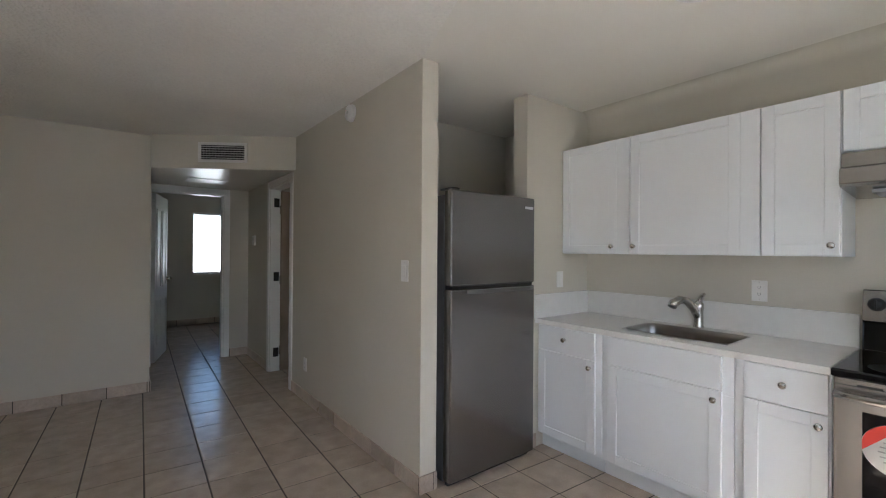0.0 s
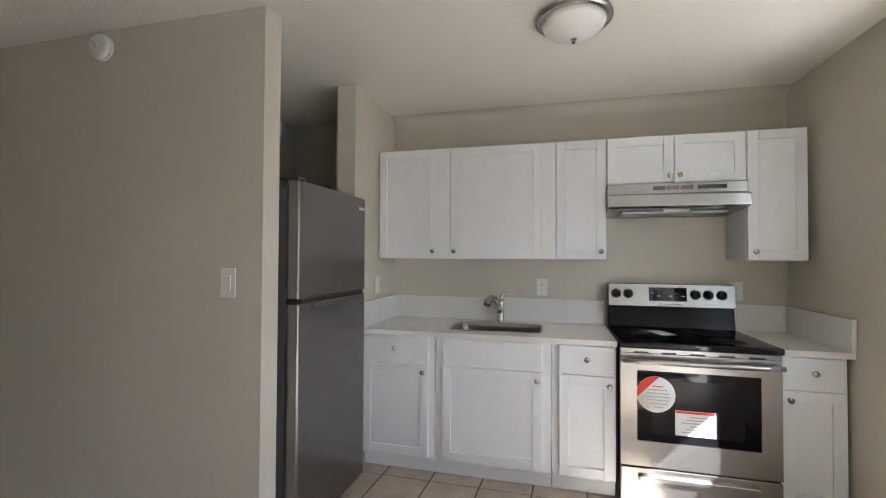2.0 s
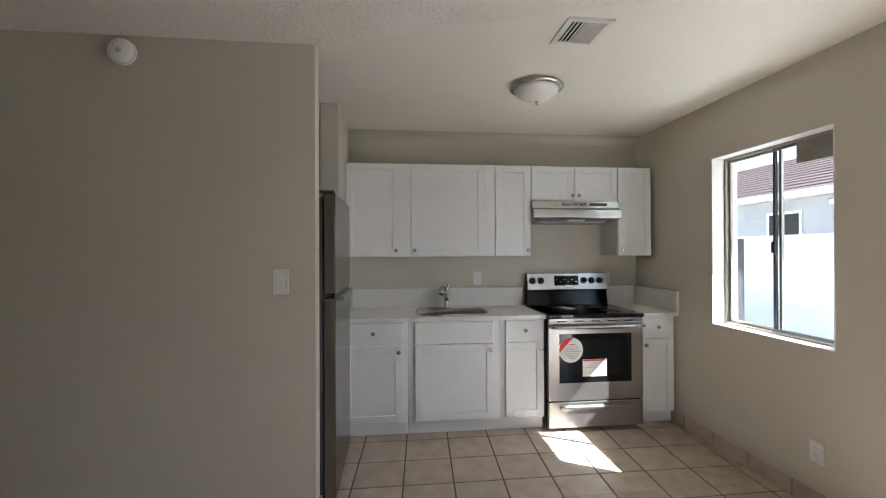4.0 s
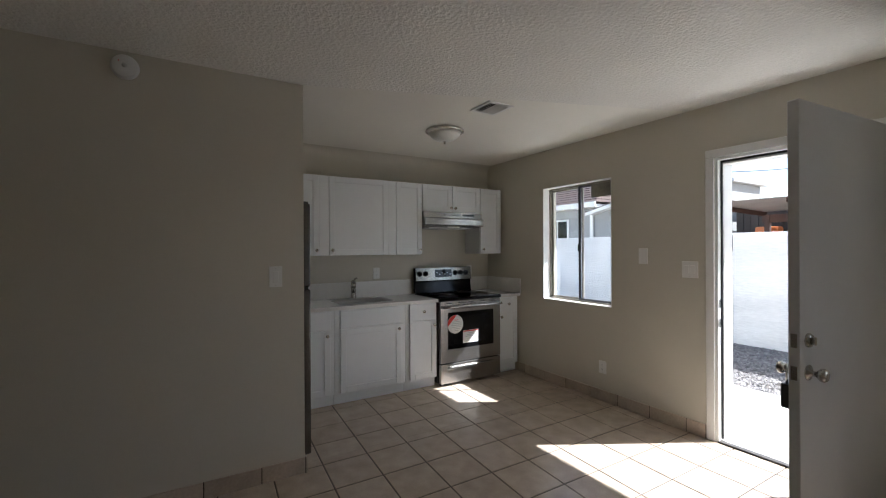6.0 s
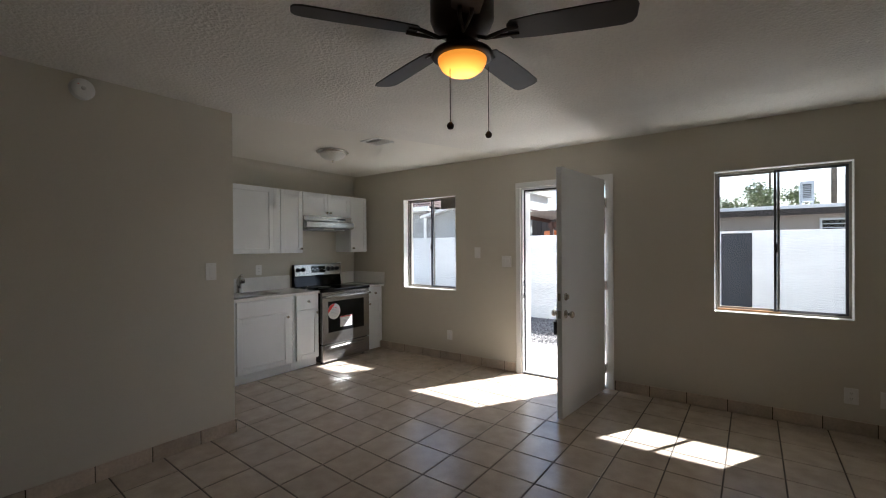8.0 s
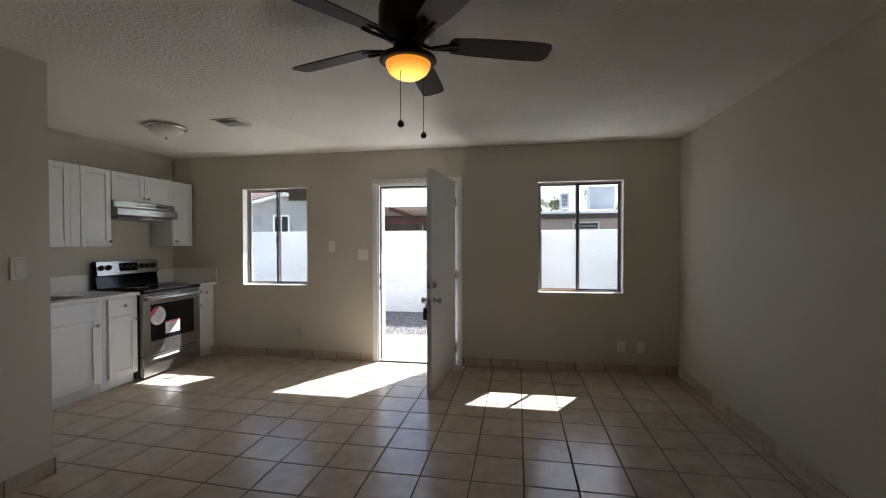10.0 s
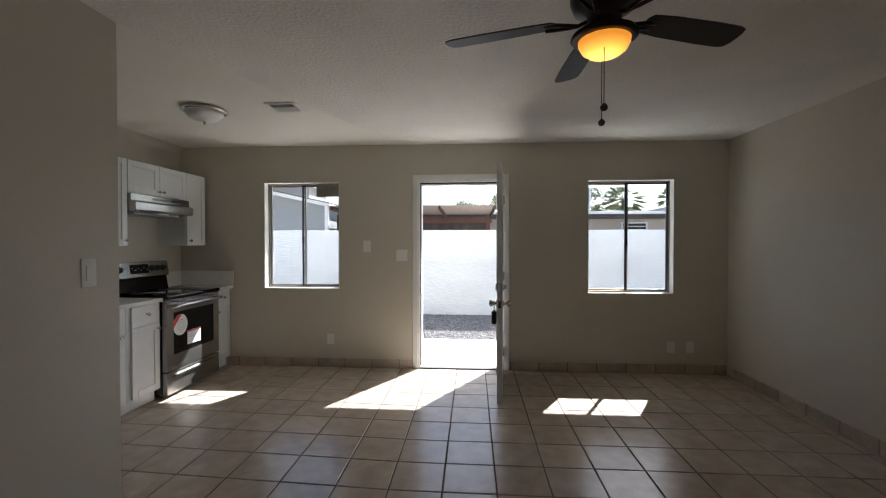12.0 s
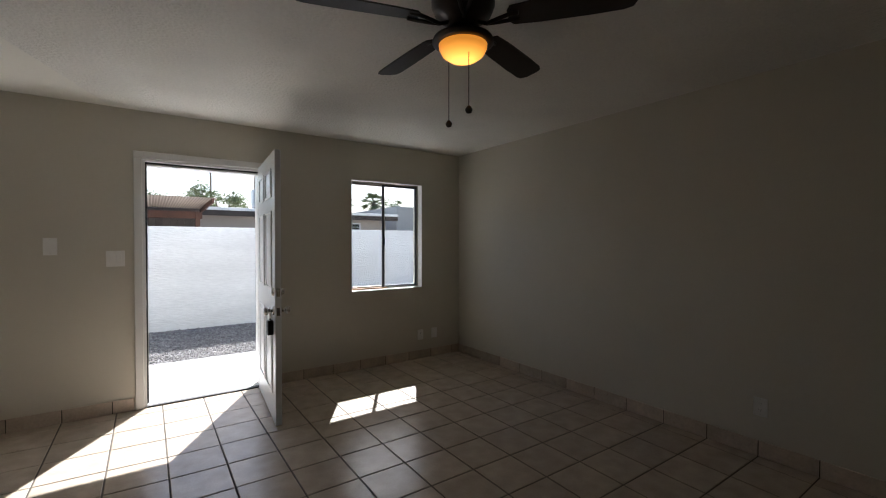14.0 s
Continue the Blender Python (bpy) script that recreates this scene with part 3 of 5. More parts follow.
def base_unit(y0, y1, fronts, label):
    """A base cabinet from y0 to y1; fronts are (y0, y1, knob_y) of its drawer and door."""
    th = thing("base_cabinet", label, "cabinet", (CF + 0.3, (y0 + y1) / 2, 0), group="kitchen base cabinets")
    bm = box(nb(), CF + 0.0205, XK - 0.003, y0 + 0.001, y1 - 0.001, 0.10, ZT - 0.032 if fronts[3] else 0.66, 0.001, 1)
    if not fronts[3]:                # room for the sink's bowl
        box(bm, CF + 0.0205, CF + 0.04, y0 + 0.001, y1 - 0.001, 0.661, ZT - 0.032)
        box(bm, CF + 0.041, XK - 0.003, y0 + 0.001, y0 + 0.019, 0.661, ZT - 0.032)
        box(bm, CF + 0.041, XK - 0.003, y1 - 0.019, y1 - 0.001, 0.661, ZT - 0.032)
    part("body", bm, CAB, th)
    part("toe_kick", box(nb(), CF + 0.062, XK - 0.01, y0 + 0.001, y1 - 0.001, 0.004, 0.0995), CAB, th)
    a, b, ky, drawer_knob = fronts
    dr = part("drawer_front", box(nb(), CF, CF + 0.019, a, b, 0.684, 0.848, 0.002, 1), CAB, th)
    if drawer_knob:
        knob(dr, CF, (a + b) / 2, 0.775)
    do = shaker(th, CF, a, b, 0.112, 0.680)
    knob(do, CF, ky, 0.635)
    return th


base_unit(1.60, 2.085, (1.640, 2.075, 1.672, True), "white shaker base cabinet beside the refrigerator")
base_unit(0.905, 1.599, (0.955, 1.552, 0.985, False), "white shaker sink base cabinet")
base_unit(0.556, 0.904, (0.566, 0.862, 0.594, True), "narrow white shaker base cabinet beside the range")
base_unit(-0.516, -0.222, (-0.498, -0.229, -0.258, True), "narrow white shaker base cabinet in the corner")


def upper_unit(y0, y1, z0, z1, doors, label):
    th = thing("wall_cabinet", label, "cabinet", (UF + 0.15, (y0 + y1) / 2, z0), group="kitchen wall cabinets")
    part("body", box(nb(), UF + 0.0205, XK - 0.003, y0 + 0.0008, y1 - 0.0008, z0, z1, 0.001, 1), CAB, th)
    for a, b, ky, kz in doors:
        d = shaker(th, UF, a, b, z0 + 0.004, z1 - 0.004)
        knob(d, UF, ky, kz)
    return th


UB, UT = 1.334, 2.088
upper_unit(1.57, 2.087, UB, UT, [(1.662, 2.083, 1.690, 1.385)], "white shaker wall cabinet with a wide filler")
part("filler", box(nb(), UF, UF + 0.019, 1.5725, 1.6615, UB + 0.004, UT - 0.004, 0.001, 1), CAB, bpy.data.objects["wall_cabinet"])
u2 = upper_unit(0.878, 1.569, UB, UT, [(0.966, 1.566, 1.541, 1.385)], "wide white shaker wall cabinet above the sink")
part("filler", box(nb(), UF, UF + 0.019, 0.8805, 0.9655, UB + 0.004, UT - 0.004, 0.001, 1), CAB, u2)
upper_unit(0.574, 0.877, UB, UT, [(0.578, 0.874, 0.606, 1.385)], "narrow white shaker wall cabinet beside the hood")
upper_unit(-0.184, 0.573, 1.796, UT, [(0.197, 0.569, 0.222, 1.84), (-0.180, 0.191, 0.166, 1.84)], "short white double-door wall cabinet over the hood")
upper_unit(-0.487, -0.185, UB, UT, [(-0.483, -0.189, -0.222, 1.385)], "narrow white shaker wall cabinet in the corner")

# range hood
th = thing("range_hood", "stainless steel under-cabinet range hood", "range hood", (2.8, 0.19, 1.63))
bm = nb()
sec = [(XK - 0.003, 1.794), (2.699, 1.794), (2.699, 1.732), (2.654, 1.718), (2.654, 1.652), (2.674, 1.640), (XK - 0.003, 1.615)]
va = [bm.verts.new((x, -0.182, z)) for x, z in sec]
vb = [bm.verts.new((x, 0.571, z)) for x, z in sec]
bm.faces.new(va)
bm.faces.new(vb)
for k in range(len(sec)):
    n = (k + 1) % len(sec)
    bm.faces.new([va[k], va[n], vb[n], vb[k]])
bmesh.ops.bevel(bm, geom=bm.edges[:], offset=0.003, segments=2, profile=0.5, affect="EDGES")
part("body", bm, STEEL, th)
part("control_panel", box(nb(), 2.696, 2.6995, -0.075, 0.075, 1.753, 1.776, 0.001), BLACK, th, "black control panel")
for k in range(3):
    for j in range(4):
        part("vent_slot", box(nb(), 2.697, 2.6996, 0.10 + k * 0.075, 0.165 + k * 0.075, 1.754 + j * 0.006, 1.757 + j * 0.006), BLACK, th)
part("filter", box(nb(), 2.75, 2.99, -0.10, 0.48, 1.616, 1.63), METALG, th)
part("lamp_lens", box(nb(), 2.69, 2.73, 0.12, 0.26, 1.622, 1.637, 0.004), FROST, th)

# countertops, splashes
SX0, SX1, SY0, SY1 = 2.555, 2.905, 0.965, 1.53
bm = nb()
for q in ((2.428, SX0, 0.556, 2.086), (SX1, XK - 0.002, 0.556, 2.086), (SX0, SX1, 0.556, SY0), (SX0, SX1, SY1, 2.086)):
    box(bm, q[0], q[1], q[2], q[3], ZT - 0.031, ZT)
bmesh.ops.remove_doubles(bm, verts=bm.verts[:], dist=0.0001)
single("countertop", bm, QUARTZ, "white quartz countertop with a sink cut-out", "countertop")
single("countertop", box(nb(), 2.428, XK - 0.002, -0.526, -0.222, ZT - 0.031, ZT, 0.002), QUARTZ, "short white quartz countertop beside the range", "countertop")
single("backsplash", box(nb(), XK - 0.022, XK - 0.002, 0.556, 2.066, ZT + 0.0005, 1.052, 0.002), QUARTZ, "low white quartz backsplash behind the sink", "backsplash")
single("backsplash", box(nb(), 2.42, XK - 0.002, 2.067, 2.087, ZT + 0.0005, 1.052, 0.002), QUARTZ, "low white quartz side splash by the alcove", "backsplash")
single("backsplash", box(nb(), XK - 0.022, XK - 0.002, -0.505, -0.222, ZT + 0.0005, 1.052, 0.002), QUARTZ, "low white quartz backsplash in the corner", "backsplash")
single("backsplash", box(nb(), 2.42, XK - 0.002, -0.526, -0.506, ZT + 0.0005, 1.052, 0.002), QUARTZ, "low white quartz side splash under the window wall", "backsplash")


# sink
def rrect(x0, x1, y0, y1, r, n=6):
    out = []
    for cx, cy, a0 in ((x1 - r, y1 - r, 0), (x0 + r, y1 - r, 90), (x0 + r, y0 + r, 180), (x1 - r, y0 + r, 270)):
        for k in range(n + 1):
            a = radians(a0 + 90 * k / n)
            out.append((cx + r * math.cos(a), cy + r * math.sin(a)))
    return out


th = thing("sink", "undermount stainless steel single-bowl sink", "sink", (2.73, 1.25, 0.70))
bm = nb()
loops = []
for off, r, z in ((-0.012, 0.07, ZT + 0.0015), (0.004, 0.06, ZT + 0.002), (0.006, 0.06, ZT - 0.03), (0.014, 0.07, 0.74), (0.045, 0.06, 0.71)):
    loops.append([bm.verts.new((x, y, z)) for x, y in rrect(SX0 + off, SX1 - off, SY0 + off, SY1 - off, r)])
for a, b in zip(loops, loops[1:]):
    for k in range(len(a)):
        bm.faces.new([a[k], a[(k + 1) % len(a)], b[(k + 1) % len(a)], b[k]]).smooth = True
bm.faces.new(loops[-1])
part("bowl", bm, pm("dull_sink_steel", (0.36, 0.345, 0.33), 0.3, 1.0, var=0.04, scale=5, fine=90, bump=0.05, depth=0.0003), th)
part("drain", lathe(nb(), (2.74, 1.25, 0.711), (0, 0, 1), [(0.045, 0), (0.045, 0.003), (0.03, 0.002), (0.0, 0.001)]), CHROME, th)

# faucet
th = thing("faucet", "brushed nickel pull-out kitchen faucet", "faucet", (2.955, 1.255, ZT))
part("base", lathe(nb(), (2.955, 1.255, ZT), (0, 0, 1), [(0, 0), (0.027, 0.0), (0.030, 0.01), (0.026, 0.02), (0.025, 0.10), (0.028, 0.125), (0.027, 0.150), (0.016, 0.162), (0, 0.163)]), NICKEL, th)
part("spout", tube(nb(), [(2.950, 1.257, ZT + 0.07), (2.915, 1.270, ZT + 0.125), (2.87, 1.287, ZT + 0.168), (2.82, 1.303, ZT + 0.178), (2.77, 1.318, ZT + 0.160), (2.755, 1.322, ZT + 0.138)], [0.022, 0.022, 0.0225, 0.024, 0.026, 0.025]), NICKEL, th)
part("handle", tube(nb(), [(2.955, 1.255, ZT + 0.15), (2.957, 1.248, ZT + 0.175), (2.953, 1.235, ZT + 0.20), (2.945, 1.22, ZT + 0.212)], [0.018, 0.015, 0.012, 0.009]), NICKEL, th)

# electric range
RY0, RY1, RF = -0.216, 0.548, 2.405
RC = (RY0 + RY1) / 2
th = thing("electric_range", "stainless steel freestanding electric range with black cooktop", "stove", (2.7, RC, 0))
part("body", box(nb(), RF + 0.047, XK - 0.03, RY0, RY1, 0.03, 0.862, 0.004), BLACKENAMEL, th, "black enamel body")
part("cooktop", box(nb(), RF - 0.012, 2.955, RY0 - 0.002, RY1 + 0.002, 0.863, 0.897, 0.008), BLACKGLASS, th, "glossy black glass cooktop")
for x, y, r in ((2.55, 0.36, 0.105), (2.55, -0.02, 0.085), (2.80, 0.36, 0.08), (2.80, -0.02, 0.105)):
    part("burner_ring", lathe(nb(), (x, y, 0.8972), (0, 0, 1), [(r - 0.003, 0), (r - 0.003, 0.0003), (r, 0.0003), (r, 0)], 48), RINGP, th)
bm = nb()
sec = [(XK - 0.03, 0.897), (2.945, 0.897), (2.975, 1.025), (2.945, 1.030), (2.965, 1.178), (XK - 0.03, 1.178)]
va = [bm.verts.new((x, RY0 + 0.01, z)) for x, z in sec]
vb = [bm.verts.new((x, RY1 - 0.01, z)) for x, z in sec]
bm.faces.new(va)
bm.faces.new(vb)
for k in range(len(sec)):
    n = (k + 1) % len(sec)
    bm.faces.new([va[k], va[n], vb[n], vb[k]])
bmesh.ops.bevel(bm, geom=bm.edges[:], offset=0.004, segments=2, profile=0.5, affect="EDGES")
part("backguard", bm, BLACKENAMEL, th, "glossy black backguard")


def tilted(bm, y0, y1, z0, z1, t=0.003, d=0.0):
    """A plate on the sloping control face of the backguard."""
    n = Vector((-0.148, 0, 0.020)).normalized()
    up = Vector((0.020, 0, 0.148)).normalized()
    o = Vector((2.945, 0, 1.030)) + n * d
    pts = [o + up * (z - 1.030) + n * k + Vector((0, y, 0)) for k in (0.0, t) for z in (z0, z1) for y in (y0, y1)]
    vs = [bm.verts.new(p) for p in pts]
    for f in ((0, 1, 3, 2), (4, 5, 7, 6), (0, 1, 5, 4), (2, 3, 7, 6), (0, 2, 6, 4), (1, 3, 7, 5)):
        bm.faces.new([vs[i] for i in f])
    return bm


cp = part("control_panel", tilted(nb(), RY0 + 0.012, RY1 - 0.012, 1.034, 1.176, 0.006), STEEL, th, "stainless steel control panel")
part("display", tilted(nb(), 0.068, 0.290, 1.068, 1.155, 0.002, 0.0062), BLACKGLASS, cp, "black glass clock display")
for y in (0.489, 0.415, 0.018, -0.055, -0.130):
    k = part("knob", lathe(nb(), (2.951, y, 1.112), (-0.148, 0, 0.02), [(0, 0), (0.031, 0.0), (0.031, 0.004), (0.024, 0.009), (0.021, 0.027), (0.018, 0.029), (0, 0.029)], 24), BLACK, cp, "black control knob")
    part("knob_grip", box(nb(), 2.916, 2.926, y - 0.004, y + 0.004, 1.094, 1.134, 0.002), BLACK, k)
for k in range(6):
    y = 0.08 + k * 0.036
    part("printed_mark", tilted(nb(), y, y + 0.018, 1.098 + 0.018 * (k % 2), 1.103 + 0.018 * (k % 2), 0.0006, 0.0084), GREYPRINT, cp)
part("printed_bar", tilted(nb(), 0.10, 0.24, 1.046, 1.052, 0.0006, 0.0062), GREYPRINT, cp)
# oven door: a steel frame round a black glass window
od = part("oven_door", holed(nb(), "x", RF, RF + 0.046, RY0 + 0.006, RY1 - 0.006, 0.238, 0.835, [(-0.118, 0.460, 0.372, 0.745)]), STEEL, th, "stainless steel oven door")
part("window", box(nb(), RF + 0.004, RF + 0.03, -0.1175, 0.4595, 0.3725, 0.7445), BLACKGLASS, od, "black glass oven window")
part("inner_window", box(nb(), RF + 0.0028, RF + 0.0045, -0.045, 0.387, 0.415, 0.700, 0.0005), BLACKENAMEL, od)
bm = tube(nb(), [(RF - 0.034, RY0 + 0.012, 0.803), (RF - 0.047, RY0 + 0.10, 0.803), (RF - 0.050, RC, 0.803), (RF - 0.047, RY1 - 0.10, 0.803), (RF - 0.034, RY1 - 0.012, 0.803)], 0.014, 14)
box(bm, RF - 0.036, RF + 0.001, RY0 + 0.010, RY0 + 0.034, 0.791, 0.815, 0.004)
box(bm, RF - 0.036, RF + 0.001, RY1 - 0.034, RY1 - 0.010, 0.791, 0.815, 0.004)
part("handle", bm, STEEL, od, "stainless steel bar handle")
for k in range(5):
    y = RY0 + 0.08 + k * 0.135
    part("vent_slot", box(nb(), RF - 0.0012, RF + 0.003, y, y + 0.07, 0.838, 0.845), BLACK, th)
part("top_trim", box(nb(), RF + 0.002, RF + 0.046, RY0 + 0.006, RY1 - 0.006, 0.836, 0.862, 0.002), STEEL, th)
dw = part("storage_drawer", box(nb(), RF, RF + 0.046, RY0 + 0.006, RY1 - 0.006, 0.032, 0.228, 0.004), STEEL, th, "stainless steel storage drawer")
bm = box(nb(), RF - 0.020, RF - 0.004, -0.105, 0.455, 0.168, 0.196, 0.006)
box(bm, RF - 0.006, RF + 0.001, -0.105, 0.455, 0.187, 0.196)
part("drawer_pull", bm, STEEL, dw)
for x in (RF + 0.08, 2.95):
    for y in (RY0 + 0.05, RY1 - 0.05):
        part("levelling_foot", cyl(nb(), (x, y, 0.0), (x, y, 0.032), 0.016), BLACK, th)
# energy label on the oven window, round with a red sector, and a white notice under it
rl = part("round_label", lathe(nb(), (RF + 0.0026, 0.368, 0.622), (-1, 0, 0), [(0, 0), (0.095, 0), (0.095, 0.0012), (0, 0.0012)], 40), PAPER, od, "round white sales label")
bm = nb()
arc = [bm.verts.new((RF + 0.0010, 0.368 + 0.094 * math.cos(radians(a)), 0.622 + 0.094 * math.sin(radians(a)))) for a in range(-12, 106, 8)]
arc2 = [bm.verts.new((RF + 0.0006, v.co.y, v.co.z)) for v in arc]
bm.faces.new(arc)
bm.faces.new(arc2)
for k in range(len(arc)):
    n = (k + 1) % len(arc)
    bm.faces.new([arc[k], arc[n], arc2[n], arc2[k]])
part("red_sector", bm, RED, rl, "red printed sector")
for k in range(7):
    w = (0.05, 0.09, 0.11, 0.12, 0.11, 0.09, 0.05)[k]
    part("text_line", box(nb(), RF + 0.0002, RF + 0.0008, 0.358 - w / 2, 0.358 + w / 2, 0.662 - k * 0.018, 0.667 - k * 0.018), GREYPRINT if k else RED, rl)
nl = part("notice_label", box(nb(), RF + 0.0012, RF + 0.0027, 0.085, 0.275, 0.418, 0.548), PAPER, od, "white safety notice with an orange band")
part("orange_band", box(nb(), RF + 0.0004, RF + 0.001, 0.087, 0.273, 0.534, 0.546), RED, nl)
for k in range(6):
    part("text_line", box(nb(), RF + 0.0004, RF + 0.001, 0.095, 0.245 - 0.02 * (k % 3), 0.434 + k * 0.016, 0.440 + k * 0.016), GREYPRINT, nl)
ln = thing("instruction_leaflet", "small printed leaflet lying on the cooktop", "leaflet", m=pose(2.73, 0.27, 0.8985, 0, 0, 24))
part("sheet", box(nb(), -0.08, 0.08, -0.045, 0.045, 0, 0.001), PAPER, ln)
for k in range(4):
    part("text_line", box(nb(), -0.065, 0.06, -0.03 + k * 0.017, -0.023 + k * 0.017, 0.001, 0.0014), GREYPRINT, ln)

# refrigerator
th = thing("refrigerator", "dark stainless top-freezer refrigerator in the alcove", "refrigerator", (2.0, 2.4, 0))
FX0, FX1, FY = 1.628, 2.335, 2.012
part("cabinet", box(nb(), FX0 + 0.004, FX1 - 0.004, FY + 0.072, 2.72, 0.02, 1.672, 0.004), FRIDGESIDE, th, "dark grey textured side panels")
fz = part("freezer_door", box(nb(), FX0, FX1, FY, FY + 0.066, 1.146, 1.698, 0.010, 3), FRIDGE, th)
rd = part("fresh_food_door", box(nb(), FX0, FX1, FY, FY + 0.066, 0.035, 1.128, 0.010, 3), FRIDGE, th)
part("gasket", box(nb(), FX0 + 0.015, FX1 - 0.015, FY + 0.0665, FY + 0.0718, 0.05, 1.685), BLACK, th, "dark rubber gasket")
HANDLE = pm("satin_grey_steel", (0.20, 0.195, 0.19), 0.32, 0.9, var=0.01, scale=2, fine=300, bump=0.01)
part("door_handle", prism(nb(), [(FX0 + 0.12, FY - 0.002), (FX0 + 0.17, FY - 0.024), (FX1 - 0.07, FY - 0.026), (FX1 - 0.012, FY - 0.002)], 1.100, 1.122), HANDLE, rd, "recessed pocket handle along the top edge")
part("handle_recess", box(nb(), FX0 + 0.04, FX1 - 0.02, FY + 0.006, FY + 0.03, 1.1285, 1.1455), BLACK, th)
part("badge", box(nb(), 2.235, 2.315, FY - 0.003, FY + 0.001, 1.622, 1.640, 0.001), CHROME, fz, "small chrome badge")
part("hinge_cover", box(nb(), FX0 + 0.01, FX0 + 0.07, FY + 0.01, FY + 0.12, 1.699, 1.712, 0.004), FRIDGESIDE, th)
part("kick_grille", box(nb(), FX0 + 0.02, FX1 - 0.02, FY + 0.04, FY + 0.07, 0.004, 0.032), BLACK, th)
for x in (FX0 + 0.06, FX1 - 0.06):
    part("foot", cyl(nb(), (x, FY + 0.10, 0.0), (x, FY + 0.10, 0.03), 0.02), BLACK, th)

# ---- wall plates ----
def plate(name, m, w, h, label, category, kind_):
    """A cover plate: local x across, local z up, facing -y."""
    th = thing(name, label, category, m=m)
    part("cover_plate", box(nb(), -w / 2, w / 2, -0.006, 0.0, -h / 2, h / 2, 0.002), PLASTIC, th)
    gangs = 2 if w > 0.1 else 1
    for g in range(gangs):
        x = 0 if gangs == 1 else (-0.023 + 0.046 * g)
        if kind_ == "switch":
            part("rocker", box(nb(), x - 0.0165, x + 0.0165, -0.010, -0.006, -0.033, 0.033, 0.002), PLASTIC, th)
        elif kind_ == "outlet":
            for s in (-1, 1):
                f = part("receptacle", box(nb(), x - 0.016, x + 0.016, -0.0085, -0.006, s * 0.020 - 0.014, s * 0.020 + 0.014, 0.004), PLASTIC, th)
                for dx in (-0.006, 0.006):
                    part("slot", box(nb(), x + dx - 0.001, x + dx + 0.001, -0.0088, -0.008, s * 0.020 - 0.001, s * 0.020 + 0.007), BLACK, f)
                part("ground_hole", cyl(nb(), (x, -0.0088, s * 0.020 - 0.007), (x, -0.008, s * 0.020 - 0.007), 0.002, seg=8), BLACK, f)
    for s in (-1, 1):
        part("screw", cyl(nb(), (0, -0.0068, s * h * 0.41), (0, -0.0055, s * h * 0.41), 0.003, seg=10), PLASTICD, th)
    return th


EASTF, SOUTHF, WESTF = 270, 180, 90      # turns that make a plate face -x, +y, +x
plate("light_switch", pose(XP, 2.257, 1.229, 0, 0, EASTF), 0.075, 0.125, "white rocker light switch on the partition wall", "light switch", "switch")
plate("electrical_outlet", pose(XP, 3.905, 0.326, 0, 0, EASTF), 0.072, 0.115, "white wall outlet low on the partition", "outlet", "outlet")
plate("electrical_outlet", pose(XK, 0.970, 1.134, 0, 0, EASTF), 0.075, 0.118, "white outlet above the kitchen backsplash", "outlet", "outlet")
plate("electrical_outlet", pose(XK, -0.240, 1.135, 0, 0, EASTF), 0.075, 0.115, "white outlet beside the range", "outlet", "outlet")
plate("light_switch", pose(2.70, YP, 1.147, 0, 0, 0), 0.072, 0.115, "white switch on the stub wall over the counter", "light switch", "switch")
plate("blank_wall_plate", pose(0.914, YS, 1.323, 0, 0, SOUTHF), 0.080, 0.128, "blank white wall plate beside the kitchen window", "wall plate", "blank")
plate("light_switch", pose(0.532, YS, 1.226, 0, 0, SOUTHF), 0.120, 0.125, "white double rocker switch beside the front door", "light switch", "switch")
plate("electrical_outlet", pose(1.322, YS, 0.306, 0, 0, SOUTHF), 0.078, 0.115, "white outlet under the kitchen window", "outlet", "outlet")
plate("electrical_outlet", pose(-2.292, YS, 0.276, 0, 0, SOUTHF), 0.078, 0.118, "white outlet under the living room window", "outlet", "outlet")
plate("cable_plate", pose(-2.484, YS, 0.278, 0, 0, SOUTHF), 0.078, 0.118, "white cable wall plate in the corner", "wall plate", "blank")
plate("electrical_outlet", pose(XW, 2.651, 0.314, 0, 0, WESTF), 0.076, 0.118, "white outlet low on the long plain wall", "outlet", "outlet")

th = thing("thermostat", "small white thermostat on the hall wall", "thermostat", (XP, 5.70, 1.46))
part("case", box(nb(), XP - 0.024, XP - 0.0005, 5.655, 5.745, 1.40, 1.52, 0.005), PLASTIC, th)
part("screen", box(nb(), XP - 0.0255, XP - 0.0235, 5.675, 5.725, 1.46, 1.50), PLASTICD, th)

# smoke detector on the partition, under the ceiling
th = thing("smoke_detector", "round white smoke detector high on the partition", "smoke detector", (XP, 2.985, 2.337))
part("base", lathe(nb(), (XP, 2.985, 2.337), (-1, 0, 0), [(0, 0), (0.062, 0), (0.062, 0.012), (0, 0.012)]), PLASTIC, th)
cv = part("cover", lathe(nb(), (XP - 0.012, 2.985, 2.337), (-1, 0, 0), [(0.058, 0), (0.058, 0.014), (0.052, 0.022), (0.03, 0.026), (0, 0.026)]), PLASTIC, th)
part("test_button", lathe(nb(), (XP - 0.037, 2.985, 2.337), (-1, 0, 0), [(0.012, 0), (0.012, 0.003), (0, 0.004)], 16), PLASTICD, cv)
part("indicator", cyl(nb(), (XP - 0.037, 3.009, 2.357), (XP - 0.0385, 3.009, 2.357), 0.003, seg=10), RED, cv)

